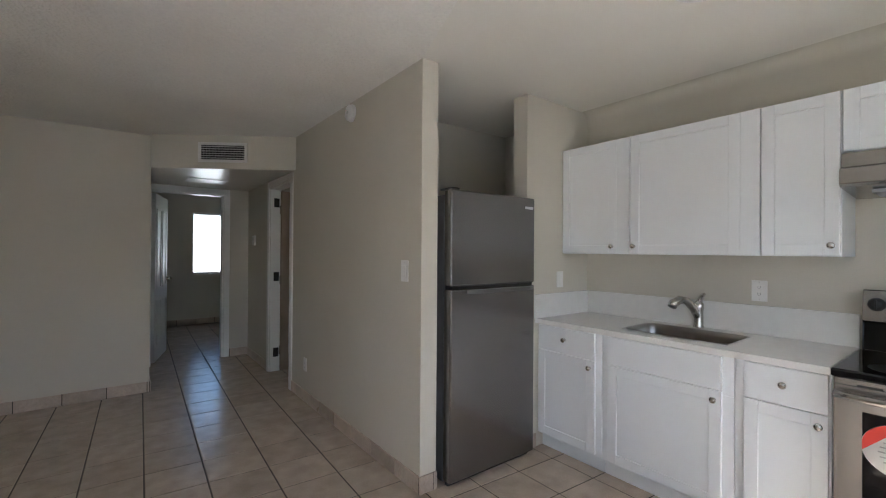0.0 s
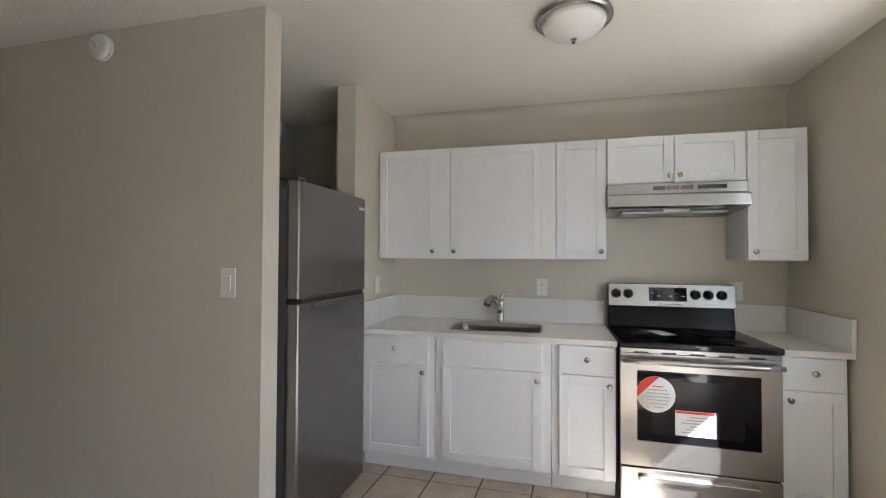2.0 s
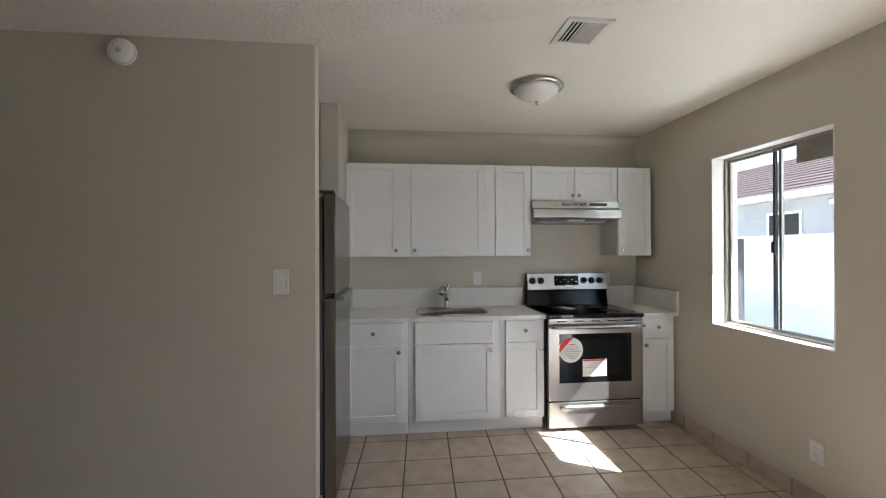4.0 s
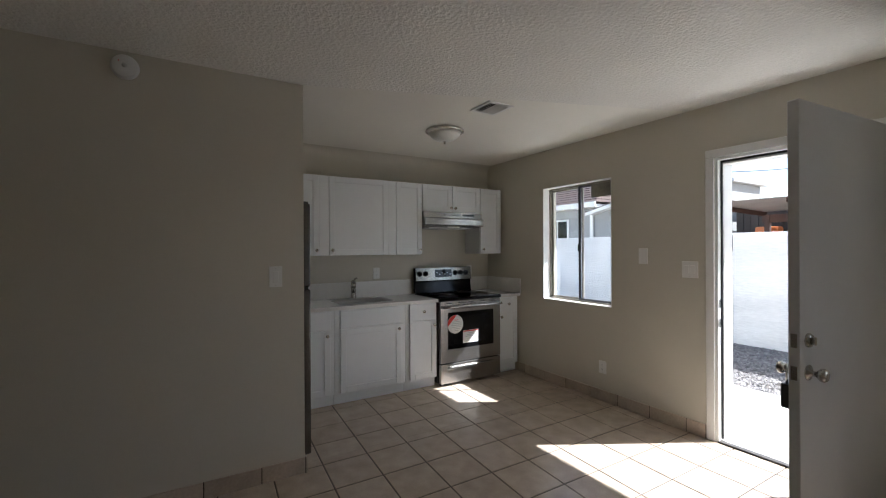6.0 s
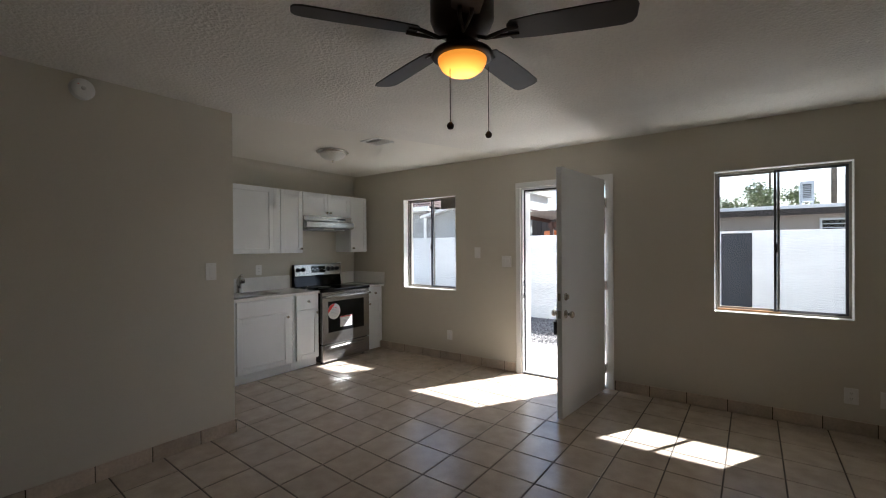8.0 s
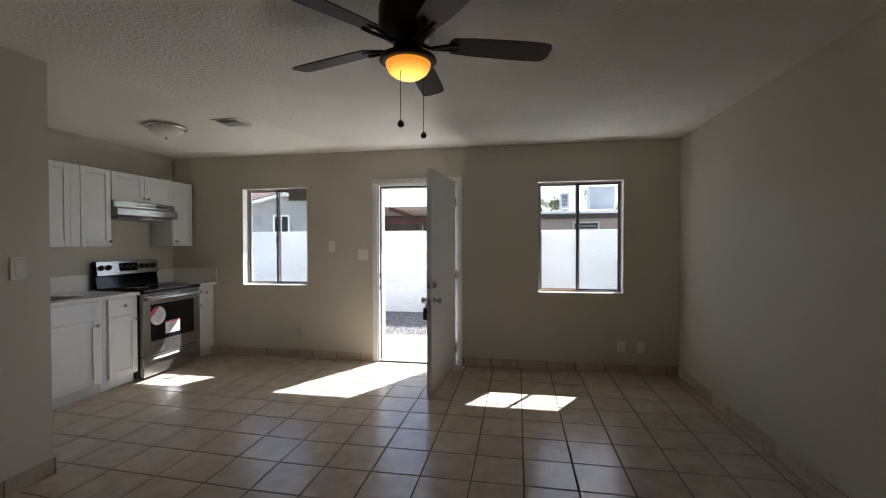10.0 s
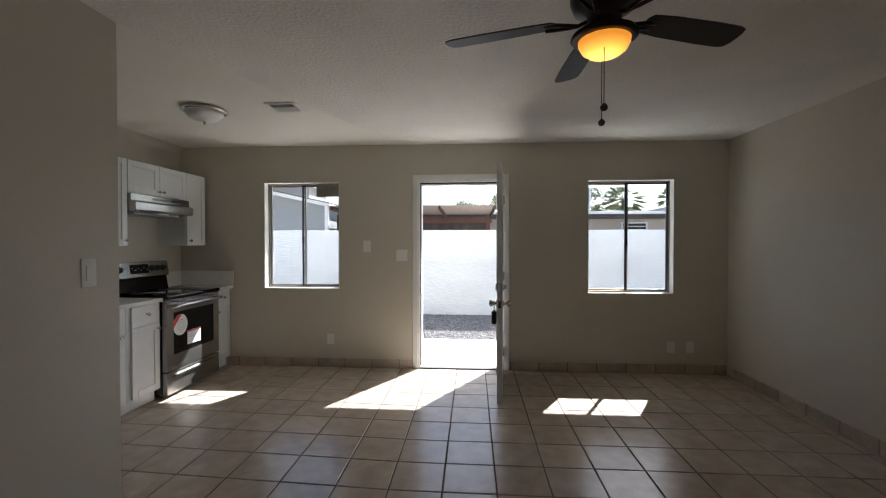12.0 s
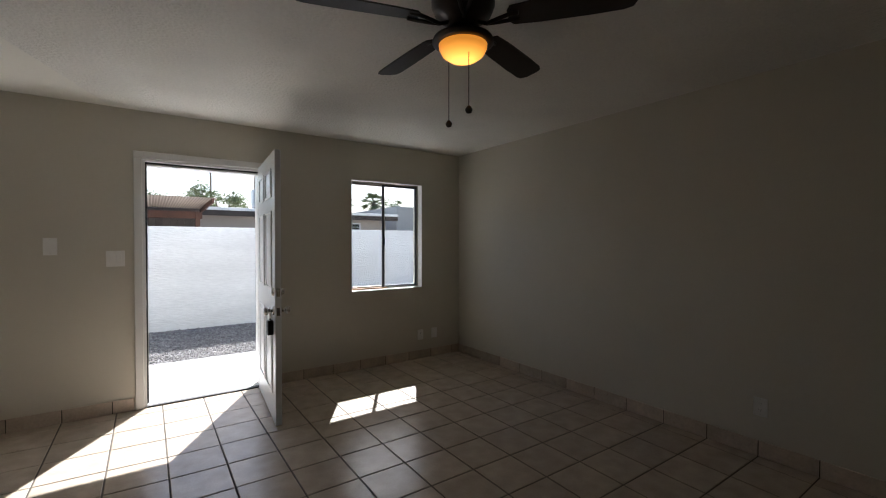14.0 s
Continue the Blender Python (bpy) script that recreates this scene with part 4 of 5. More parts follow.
# kitchen ceiling light
KX, KY = 1.877, 0.810
th = thing("ceiling_light", "flush ceiling light with nickel rim and frosted bowl", "ceiling light", (KX, KY, ZC))
part("rim", lathe(nb(), (KX, KY, ZC), (0, 0, -1), [(0.10, 0.0), (0.155, 0.002), (0.166, 0.012), (0.166, 0.024), (0.150, 0.030), (0.135, 0.032)], 40), NICKEL, th, "brushed nickel rim")
part("bowl", lathe(nb(), (KX, KY, ZC), (0, 0, -1), [(0.140, 0.030), (0.132, 0.05), (0.110, 0.074), (0.075, 0.094), (0.035, 0.104), (0.0, 0.106)], 40), FROST, th, "frosted white glass bowl")
part("finial", lathe(nb(), (KX, KY, ZC - 0.103), (0, 0, -1), [(0.012, 0), (0.014, 0.004), (0.006, 0.010), (0.009, 0.016), (0.006, 0.023), (0, 0.025)], 20), NICKEL, th)

# supply register in the kitchen ceiling
th = thing("ceiling_vent", "white ceiling air register with angled louvres", "air vent", (1.22, 0.81, ZC))
VX0, VX1, VY0, VY1 = 1.10, 1.34, 0.700, 0.92
for q in ((VX0, VX1, VY0, VY0 + 0.028), (VX0, VX1, VY1 - 0.028, VY1), (VX0, VX0 + 0.028, VY0 + 0.028, VY1 - 0.028), (VX1 - 0.028, VX1, VY0 + 0.028, VY1 - 0.028)):
    part("frame", box(nb(), q[0], q[1], q[2], q[3], ZC - 0.010, ZC - 0.0005, 0.002), VENTW, th)
# flat dark sheet in place of the duct's shaded hollow
part("backing", box(nb(), VX0 + 0.028, VX1 - 0.028, VY0 + 0.028, VY1 - 0.028, ZC - 0.003, ZC - 0.0008), DUCTSHADE, th)
for k in range(8):
    y = VY0 + 0.040 + k * 0.0200
    bm = box(nb(), VX0 + 0.029, VX1 - 0.029, y - 0.009, y + 0.009, -0.0006, 0.0006)
    bmesh.ops.rotate(bm, verts=bm.verts[:], cent=(0, y, 0), matrix=Matrix.Rotation(radians(35 if k < 5 else -35), 3, "X"))
    bmesh.ops.translate(bm, verts=bm.verts[:], vec=(0, 0, ZC - 0.0095))
    part("louvre", bm, VENTW, th)

# return grille on the slanted soffit face; local x along the face, -y out of it
ga, gb = Vector((0.386, 4.93, 0)), Vector((XP, 4.21, 0))
gd = (gb - ga).normalized()
gm = Matrix.Translation(ga) @ pose(0, 0, 0, 0, 0, math.degrees(math.atan2(gd.y, gd.x)))
th = thing("return_air_grille", "white return air grille over the hall opening", "air vent", m=gm)
G0, G1, GZ0, GZ1 = 0.415, 0.863, 2.165, 2.352
for q in ((G0, G1, GZ0, GZ0 + 0.026), (G0, G1, GZ1 - 0.026, GZ1), (G0, G0 + 0.026, GZ0 + 0.026, GZ1 - 0.026), (G1 - 0.026, G1, GZ0 + 0.026, GZ1 - 0.026)):
    part("frame", box(nb(), q[0], q[1], -0.012, -0.0005, q[2], q[3], 0.002), VENTW, th)
# again a dark sheet painted as the shade behind the slats
part("backing", box(nb(), G0 + 0.026, G1 - 0.026, -0.002, -0.0006, GZ0 + 0.026, GZ1 - 0.026), DUCTSHADE, th)
for k in range(6):
    z = GZ0 + 0.040 + k * 0.0215
    part("slat", box(nb(), G0 + 0.027, G1 - 0.027, -0.010, -0.003, z - 0.002, z + 0.002), VENTW, th)
for k in range(14):
    x = G0 + 0.05 + k * 0.0275
    part("bar", box(nb(), x - 0.0012, x + 0.0012, -0.0065, -0.0025, GZ0 + 0.027, GZ1 - 0.027), METALG, th)
single("access_panel", box(nb(), 0.72, 1.10, 5.3, 5.62, 2.098, 2.1045, 0.002), VENTW, "white flush panel in the hall soffit", "panel")

# ---- ceiling fan ----
AX, AY = -0.750, 2.304
th = thing("ceiling_fan", "dark bronze five-blade ceiling fan with lit amber bowl", "ceiling fan", (AX, AY, ZC))
part("motor_housing", lathe(nb(), (AX, AY, ZC), (0, 0, -1), [(0.0, 0.0), (0.125, 0.0), (0.130, 0.02), (0.130, 0.10), (0.115, 0.135), (0.080, 0.155), (0.065, 0.165), (0.065, 0.19), (0, 0.19)], 40), BRONZE, th)
part("switch_housing", lathe(nb(), (AX, AY, ZC - 0.185), (0, 0, -1), [(0, 0), (0.062, 0.0), (0.062, 0.03), (0.085, 0.040), (0.122, 0.048), (0.128, 0.062), (0.118, 0.070), (0.106, 0.071), (0, 0.071)], 40), BRONZE, th)
part("light_bowl", lathe(nb(), (AX, AY, ZC - 0.258), (0, 0, -1), [(0.100, 0.0), (0.098, 0.014), (0.085, 0.038), (0.060, 0.056), (0.030, 0.065), (0.0, 0.068)], 40), FANGLASS, th, "amber glass bowl glowing with its lamp on")
for k in range(5):
    a = radians(55 + 72 * k)
    rot = Matrix.Translation((AX, AY, ZC - 0.165)) @ Matrix.Rotation(a, 4, "Z")
    bm = nb()
    out = [(0.20, -0.052), (0.30, -0.060), (0.50, -0.066), (0.62, -0.066), (0.650, -0.056), (0.662, -0.03), (0.662, 0.03), (0.650, 0.056), (0.62, 0.066), (0.50, 0.066), (0.30, 0.060), (0.20, 0.052), (0.185, 0.03), (0.185, -0.03)]
    prism(bm, out, -0.003, 0.003)
    bmesh.ops.bevel(bm, geom=bm.edges[:], offset=0.0015, segments=1, affect="EDGES")
    bmesh.ops.transform(bm, verts=bm.verts[:], matrix=rot @ Matrix.Rotation(radians(-12), 4, "X"))
    bl = part("blade", bm, BLADE, th)
    bm = nb()
    tube(bm, [(0.06, 0, -0.005), (0.10, 0, -0.018), (0.14, 0.012, -0.014), (0.19, 0.022, -0.008), (0.23, 0.022, -0.006)], 0.008, 8)
    tube(bm, [(0.10, 0, -0.018), (0.14, -0.012, -0.014), (0.19, -0.022, -0.008), (0.23, -0.022, -0.006)], 0.008, 8)
    bmesh.ops.transform(bm, verts=bm.verts[:], matrix=rot)
    part("blade_iron", bm, BRONZE, bl, "curved dark bronze blade bracket")
for dx, dy in ((0.018, 0.062), (-0.036, -0.150)):
    x, y = AX + dx, AY + dy
    ch = part("pull_chain", tube(nb(), [(x, y, ZC - 0.245), (x, y, 1.89)], 0.0018, 6), BRONZE, th)
    part("pull_ball", lathe(nb(), (x, y, 1.866), (0, 0, 1), [(0, 0), (0.010, 0.003), (0.0145, 0.012), (0.0145, 0.018), (0.009, 0.027), (0.003, 0.032), (0, 0.033)], 18), BRONZE, ch)

# ---- outside ----
GZ = -0.10
single("ground", box(nb(), -400, 400, -600, 600, GZ - 0.3, GZ - 0.02), pm("dry_earth", (0.30, 0.25, 0.20), 0.95, var=0.15, scale=0.5, fine=20, bump=0.4), "dry bare earth reaching far away", "ground", kind="structure")
single("pavement", box(nb(), -9, 9, -2.31, YO - 0.001, GZ - 0.02, GZ + 0.02, 0.01), CONC, "pale concrete walk along the house", "pavement", kind="structure")
single("gravel_bed", box(nb(), -9, 12, -4.598, -2.311, GZ - 0.019, GZ - 0.005), GRAVEL, "grey gravel bed along the fence wall", "ground", kind="structure")


def pebbles(n, x0, x1, y0, y1, z, seed):
    """Loose stones: one squashed octahedron each."""
    rng = random.Random(seed)
    vs, fs = [], []
    for _ in range(n):
        x, y, r, a = rng.uniform(x0, x1), rng.uniform(y0, y1), rng.uniform(0.010, 0.024), rng.uniform(0, 6.3)
        c, s, k = math.cos(a), math.sin(a), len(vs)
        for px, py, pz in ((1, 0, 0), (0, 1, 0), (-1, 0, 0), (0, -1, 0), (0, 0, 1), (0, 0, -1)):
            q = rng.uniform(0.7, 1.2) * r
            px, py = px * q * 1.3, py * q
            vs.append((x + c * px - s * py, y + s * px + c * py, z + pz * q * 0.7 + r * 0.3))
        for i in range(4):
            fs.append((k + i, k + (i + 1) % 4, k + 4))
            fs.append((k + (i + 1) % 4, k + i, k + 5))
    me = bpy.data.meshes.new("gravel")
    me.from_pydata(vs, [], fs)
    me.materials.append(PEBBLE)
    return tagged(new("gravel", me), "loose grey gravel stones", "gravel", kind="stuff")


pebbles(14000, -2.2, 3.2, -4.55, -2.29, GZ - 0.004, 4)
pebbles(6000, -7.0, -2.2, -4.55, -2.29, GZ - 0.004, 5)

# fence wall of painted block, with dark slate-coloured panels set into it
PANELS = [(-1.700, -1.285), (2.105, 2.490), (6.40, 6.90)]
FT = 1.617
fw = thing("fence_wall", "white painted block fence wall with dark panels", "fence wall", (0, -4.7, GZ), kind="structure")
xs = [-14.0] + [v for p in PANELS for v in p] + [20.0]
for k in range(0, len(xs), 2):
    a, b = xs[k], xs[k + 1]
    part("wall_section", box(nb(), a, b, -4.80, -4.60, GZ - 0.1, FT, 0.008), STUCCO, fw)
for a, b in PANELS:
    part("dark_panel", box(nb(), a + 0.001, b - 0.001, -4.76, -4.63, GZ - 0.05, FT - 0.035, 0.004), SLATE, fw, "dark slate-coloured panel")
    part("panel_cap", box(nb(), a + 0.001, b - 0.001, -4.80, -4.60, FT - 0.034, FT), STUCCO, fw)


def shingled(a, b, c, d, rows, name, parent):
    """Courses of shingles between an eave a-b and a ridge d-c, each course lapped over the one below."""
    a, b, c, d = (Vector(p) for p in (a, b, c, d))
    n = (b - a).cross(d - a).normalized()
    if n.z < 0:
        n = -n
    for k in range(rows):
        f0, f1 = k / rows, (k + 1) / rows
        l0, r0, l1, r1 = a.lerp(d, f0), b.lerp(c, f0), a.lerp(d, f1), b.lerp(c, f1)
        bm = nb()
        v = [bm.verts.new(p) for p in (l0 + n * 0.03, r0 + n * 0.03, r1 + n * 0.012, l1 + n * 0.012, l0, r0, r1, l1)]
        for f in ((0, 1, 2, 3), (4, 5, 6, 7), (0, 1, 5, 4), (1, 2, 6, 5), (2, 3, 7, 6), (3, 0, 4, 7)):
            bm.faces.new([v[i] for i in f])
        part(name, bm, SHINGLE, parent)


# grey neighbour house behind the fence: a gabled wing and a longer main block
HX0, HXM, HX1, HY0, HY1, HZ = 4.10, 7.9, 17.5, -14.6, -8.40, 2.66
hs = thing("neighbour_house", "grey stucco house with gabled wing and red-brown shingle roof", "house", (HX0, HY0, GZ))


def slope(bm, poly, y0, y1):
    """A profile in x and z drawn out along y."""
    p = [bm.verts.new((x, y0, z)) for x, z in poly]
    q = [bm.verts.new((x, y1, z)) for x, z in poly]
    bm.faces.new(p)
    bm.faces.new(q[::-1])
    for k in range(len(p)):
        bm.faces.new([p[k], q[k], q[k - 1], p[k - 1]])
    bmesh.ops.recalc_face_normals(bm, faces=bm.faces[:])
    return bm


GX0, GXR, GX1, GE, GR = 3.92, 5.90, 7.88, 2.52, 2.955
part("wall", slope(nb(), [(HX0, GZ - 0.1), (HXM, GZ - 0.1), (HXM, 2.43), (GXR, 2.86), (HX0, 2.47)], HY0, HY1), HOUSEG, hs)
part("wall", box(nb(), HXM + 0.001, HX1, HY0, HY1 + 0.03, GZ - 0.1, HZ, 0.01), HOUSEG, hs)
rf = part("roof", slope(nb(), [(GX0 + 0.02, GE - 0.03), (GXR, GR - 0.03), (GX1 - 0.02, GE - 0.03), (GX1 - 0.02, GE - 0.08), (GXR, GR - 0.08), (GX0 + 0.02, GE - 0.08)], HY0 - 0.3, HY1 + 0.36), TRIM, hs, "white painted roof boards")
shingled((GX0, HY1 + 0.40, GE - 0.02), (GX0, HY0 - 0.3, GE - 0.02), (GXR, HY0 - 0.3, GR - 0.02), (GXR, HY1 + 0.40, GR - 0.02), 9, "shingle_course", rf)
shingled((GX1, HY1 + 0.40, GE - 0.02), (GX1, HY0 - 0.3, GE - 0.02), (GXR, HY0 - 0.3, GR - 0.02), (GXR, HY1 + 0.40, GR - 0.02), 9, "shingle_course", rf)
for xa, xb in ((GX0, GXR), (GX1, GXR)):
    part("rake_board", slope(nb(), [(xa, GE - 0.12), (xb, GR - 0.12), (xb, GR - 0.005), (xa, GE - 0.005)], HY1 + 0.361, HY1 + 0.39), TRIM, hs, "white rake board")
part("fascia", box(nb(), GX0 - 0.02, GX0 + 0.012, HY0 - 0.3, HY1 + 0.36, GE - 0.13, GE - 0.025, 0.004), TRIM, hs, "white fascia board")
ex0, ex1, ey0, ey1, ez, rz = HXM - 0.42, HX1 + 0.4, HY0 - 0.4, HY1 + 0.42, 2.80, 4.40
ym = (ey0 + ey1) / 2
rf = part("roof", box(nb(), ex0 + 0.05, ex1 - 0.05, ey0 + 0.05, ey1 - 0.05, 2.665, 2.76), TRIM, hs, "white boxed eave")
hip = 1.6
shingled((ex0, ey1, ez), (ex1, ey1, ez), (ex1 - hip, ym, rz), (ex0 + hip, ym, rz), 14, "shingle_course", rf)
shingled((ex0, ey0, ez), (ex1, ey0, ez), (ex1 - hip, ym, rz), (ex0 + hip, ym, rz), 14, "shingle_course", rf)
shingled((ex0, ey1, ez), (ex0, ey0, ez), (ex0 + hip, ym, rz), (ex0 + hip, ym, rz - 0.001), 14, "shingle_course", rf)
part("fascia", box(nb(), ex0 - 0.03, ex1, ey1 - 0.02, ey1 + 0.03, 2.66, 2.82, 0.006), TRIM, hs, "white fascia board")
part("corner_post", box(nb(), HX0 - 0.05, HX0 + 0.06, HY1 - 0.06, HY1 + 0.03, GZ, 2.46, 0.006), TRIM, hs, "white corner board")
part("corner_post", box(nb(), HXM - 0.06, HXM + 0.06, HY1 + 0.031, HY1 + 0.075, GZ, 2.655, 0.006), TRIM, hs, "white corner board")
for x, xe, za, zb in ((8.92, 9.8, 1.45, 2.30), (12.7, 13.9, 1.35, 2.25), (5.98, 6.44, 1.69, 2.20)):
    w = part("window", box(nb(), x, xe, HY1 + 0.032, HY1 + 0.045, za, zb), BLACKGLASS, hs)
    bm = nb()
    xm = (x + xe) / 2
    for q in ((x - 0.06, x, za - 0.06, zb + 0.06), (xe, xe + 0.06, za - 0.06, zb + 0.06), (x, xe, za - 0.06, za), (x, xe, zb, zb + 0.06), (xm - 0.015, xm + 0.015, za, zb)):
        box(bm, q[0], q[1], HY1 + 0.001, HY1 + 0.065, q[2], q[3])
    part("frame", bm, TRIM, w)

# timber carport with a corrugated sheet roof
cpt = thing("carport", "red-brown timber carport with pale corrugated roof", "carport", (1.4, -7, GZ))
CX0, CX1, CY0, CY1 = -0.78, 3.15, -8.3, -5.80
for x in (CX0 + 0.1, 1.6, CX1 - 0.1):
    for y in (CY0 + 0.1,):
        part("post", box(nb(), x - 0.05, x + 0.05, y - 0.05, y + 0.05, GZ - 0.05, 2.10, 0.006), REDWOOD, cpt)
part("beam", box(nb(), CX0, CX1, CY0 + 0.05, CY0 + 0.13, 1.93, 2.10, 0.006), REDWOOD, cpt)
for k in range(4):
    x = CX0 + 0.03 + k * (CX1 - CX0 - 0.06) / 3
    bm = box(nb(), x - 0.02, x + 0.02, CY0, CY1 - 0.02, 2.102, 2.195, 0.004)
    for v in bm.verts:
        v.co.z += 0.07 * (v.co.y - CY0) / (CY1 - CY0) - 0.03
    part("rafter", bm, REDWOOD, cpt)
bm = nb()
n = 320
top = []
for k in range(n + 1):
    x = CX0 - 0.04 + (CX1 - CX0 + 0.08) * k / n
    z = 2.185 + 0.003 * (1 if k % 4 < 2 else -1)
    top.append((bm.verts.new((x, CY0 - 0.1, z)), bm.verts.new((x, CY1 + 0.05, z + 0.045)), bm.verts.new((x, CY0 - 0.1, z - 0.004)), bm.verts.new((x, CY1 + 0.05, z + 0.041))))
for p, q in zip(top, top[1:]):
    bm.faces.new([p[0], q[0], q[1], p[1]])
    bm.faces.new([p[2], q[2], q[3], p[3]])
part("roof_sheet", bm, CORR, cpt, "pale corrugated roof sheet")
sh = thing("board_shed", "weathered brown board shed behind the carport", "shed", (1.6, -9.2, GZ))
for k in range(30):
    x = -0.75 + k * 0.155
    part("board", box(nb(), x, x + 0.15, -8.74, -8.70, GZ, 2.24 - 0.01 * (k % 3), 0.004), BROWNWOOD, sh)
part("back", box(nb(), -0.75, 3.89, -10.4, -8.745, GZ, 2.19), BROWNWOOD, sh)
single("storage_bin", box(nb(), 2.9, 3.35, -8.6, -8.3, 1.45, 1.85, 0.04), ORANGE, "orange plastic bin on a shelf under the carport", "bin")
single("shelf_board", box(nb(), 2.6, 3.5, -8.69, -8.25, 1.40, 1.45, 0.004), BROWNWOOD, "weathered shelf board under the carport", "shelf")
for x in (2.7, 3.4):
    single("shelf_post", box(nb(), x - 0.03, x + 0.03, -8.5, -8.44, GZ - 0.03, 1.40, 0.004), BROWNWOOD, "weathered wooden shelf post", "post")

# low tan building with a white flat roof
tb = thing("tan_building", "low tan stucco building with white flat roof", "building", (-3.5, -15, GZ))
part("wall", box(nb(), -7.9, 2.4, -18.5, -12.4, GZ - 0.1, 2.38, 0.01), TAN, tb)
rf = part("roof", box(nb(), -8.3, 2.7, -18.9, -12.0, 2.42, 2.52, 0.01), ROOFW, tb, "white coated roof slab")
part("fascia", box(nb(), -8.28, 2.68, -12.06, -12.0, 2.24, 2.418, 0.006), BROWNWOOD, tb, "dark brown fascia board")
for k in range(13):
    x = -8.1 + k * 0.88
    part("rafter_end", box(nb(), x, x + 0.09, -12.39, -12.062, 2.26, 2.41), BROWNWOOD, tb)
for x in (-6.7, -4.15):
    w = part("window", box(nb(), x, x + 0.85, -12.399, -12.37, 1.55, 2.08), BLACKGLASS, tb)
    bm = nb()
    for q in ((x - 0.05, x, 1.5, 2.13), (x + 0.85, x + 0.9, 1.5, 2.13), (x, x + 0.85, 1.5, 1.55), (x, x + 0.85, 2.08, 2.13)):
        box(bm, q[0], q[1], -12.399, -12.33, q[2], q[3])
    for j in range(4):
        box(bm, x, x + 0.85, -12.36, -12.345, 1.63 + j * 0.11, 1.65 + j * 0.11)
    part("frame", bm, METALG, w)


def cooler(x, y, z, w, h, label, louvred=True):
    """A roof-top evaporative cooler with louvred sides on a low stand."""
    th = thing("rooftop_cooler", label, "air conditioner", (x, y, z), group="rooftop coolers")
    for sx in (-1, 1):
        for sy in (-1, 1):
            part("stand_leg", box(nb(), x + sx * w * 0.4 - 0.02, x + sx * w * 0.4 + 0.02, y + sy * w * 0.4 - 0.02, y + sy * w * 0.4 + 0.02, z, z + 0.18), METALG, th)
    part("case", box(nb(), x - w / 2, x + w / 2, y - w / 2, y + w / 2, z + 0.18, z + h, 0.02), METALG, th)
    if not louvred:
        part("service_panel", box(nb(), x - w * 0.4, x + w * 0.4, y + w / 2 + 0.001, y + w / 2 + 0.01, z + 0.26, z + h - 0.08, 0.004), METALG, th)
        return
    part("pad_panel", box(nb(), x - w * 0.28, x + w * 0.32, y + w / 2 + 0.001, y + w / 2 + 0.012, z + 0.28, z + h - 0.1), BLACK, th, "dark louvred pad panel")
    for k in range(7):
        zz = z + 0.30 + k * (h - 0.42) / 7
        part("louvre", box(nb(), x - w * 0.28, x + w * 0.32, y + w / 2 + 0.013, y + w / 2 + 0.03, zz, zz + 0.02), METALG, th)


cooler(-3.05, -13.4, 2.522, 0.34, 0.80, "grey rooftop cooler with dark louvred front")
cooler(-4.5, -13.9, 2.522, 0.95, 1.05, "pale grey boxy rooftop cooler", False)
single("grey_building", box(nb(), -22, -9.3, -22, -14.0, GZ - 0.1, 3.05, 0.02), HOUSEG, "plain grey building beyond the fence", "building")
gb2 = thing("two_storey_house", "pale grey two-storey house far behind the neighbour", "house", (10.5, -21, GZ))
part("wall", box(nb(), 9.2, 12.5, -23, -20, GZ - 0.1, 4.55, 0.02), HOUSEG, gb2)
part("roof", box(nb(), 8.95, 12.75, -23.3, -19.7, 4.555, 4.75, 0.04), METALG, gb2, "pale grey metal roof edge")

for x, y, h, r in ((-2.35, -21, 8.5, 0.06), (-4.6, -21.5, 9, 0.12)):
    th = thing("utility_pole", "weathered dark utility pole", "utility pole", (x, y, GZ), group="utility poles")
    part("pole", cyl(nb(), (x, y, GZ - 0.1), (x, y, h), r, r * 0.7, 12), BARK, th)
    part("crossarm", box(nb(), x - 0.8, x + 0.8, y - 0.05, y + 0.05, h - 0.6, h - 0.48), BARK, th)
for k, (za, zb) in enumerate(((7.0, 5.2), (6.6, 4.7))):
    pts = [Vector((-2.35, -21, za)).lerp(Vector((9.5, -16, zb)), f / 16) + Vector((0, 0, -1.0 * math.sin(math.pi * f / 16))) for f in range(17)]
    single("power_cable", tube(nb(), pts, 0.015, 6), BLACK, "black sagging overhead power cable", "cable", group="power cables")


def crown(bm, centre, radius, n, rng, size=0.10):
    for _ in range(n):
        d = Vector((rng.gauss(0, 1), rng.gauss(0, 1), rng.gauss(0, 0.7))).normalized() * radius * rng.uniform(0.35, 1.0)
        c = Vector(centre) + d
        u = Vector((rng.gauss(0, 1), rng.gauss(0, 1), rng.gauss(0, 1))).normalized()
        w = u.orthogonal().normalized()
        s = size * rng.uniform(0.5, 1.2)
        a, b, e = c + u * s, c + w * s * 0.35, c - u * s
        bm.faces.new([bm.verts.new(a), bm.verts.new(b), bm.verts.new(e), bm.verts.new(c - w * s * 0.35)])


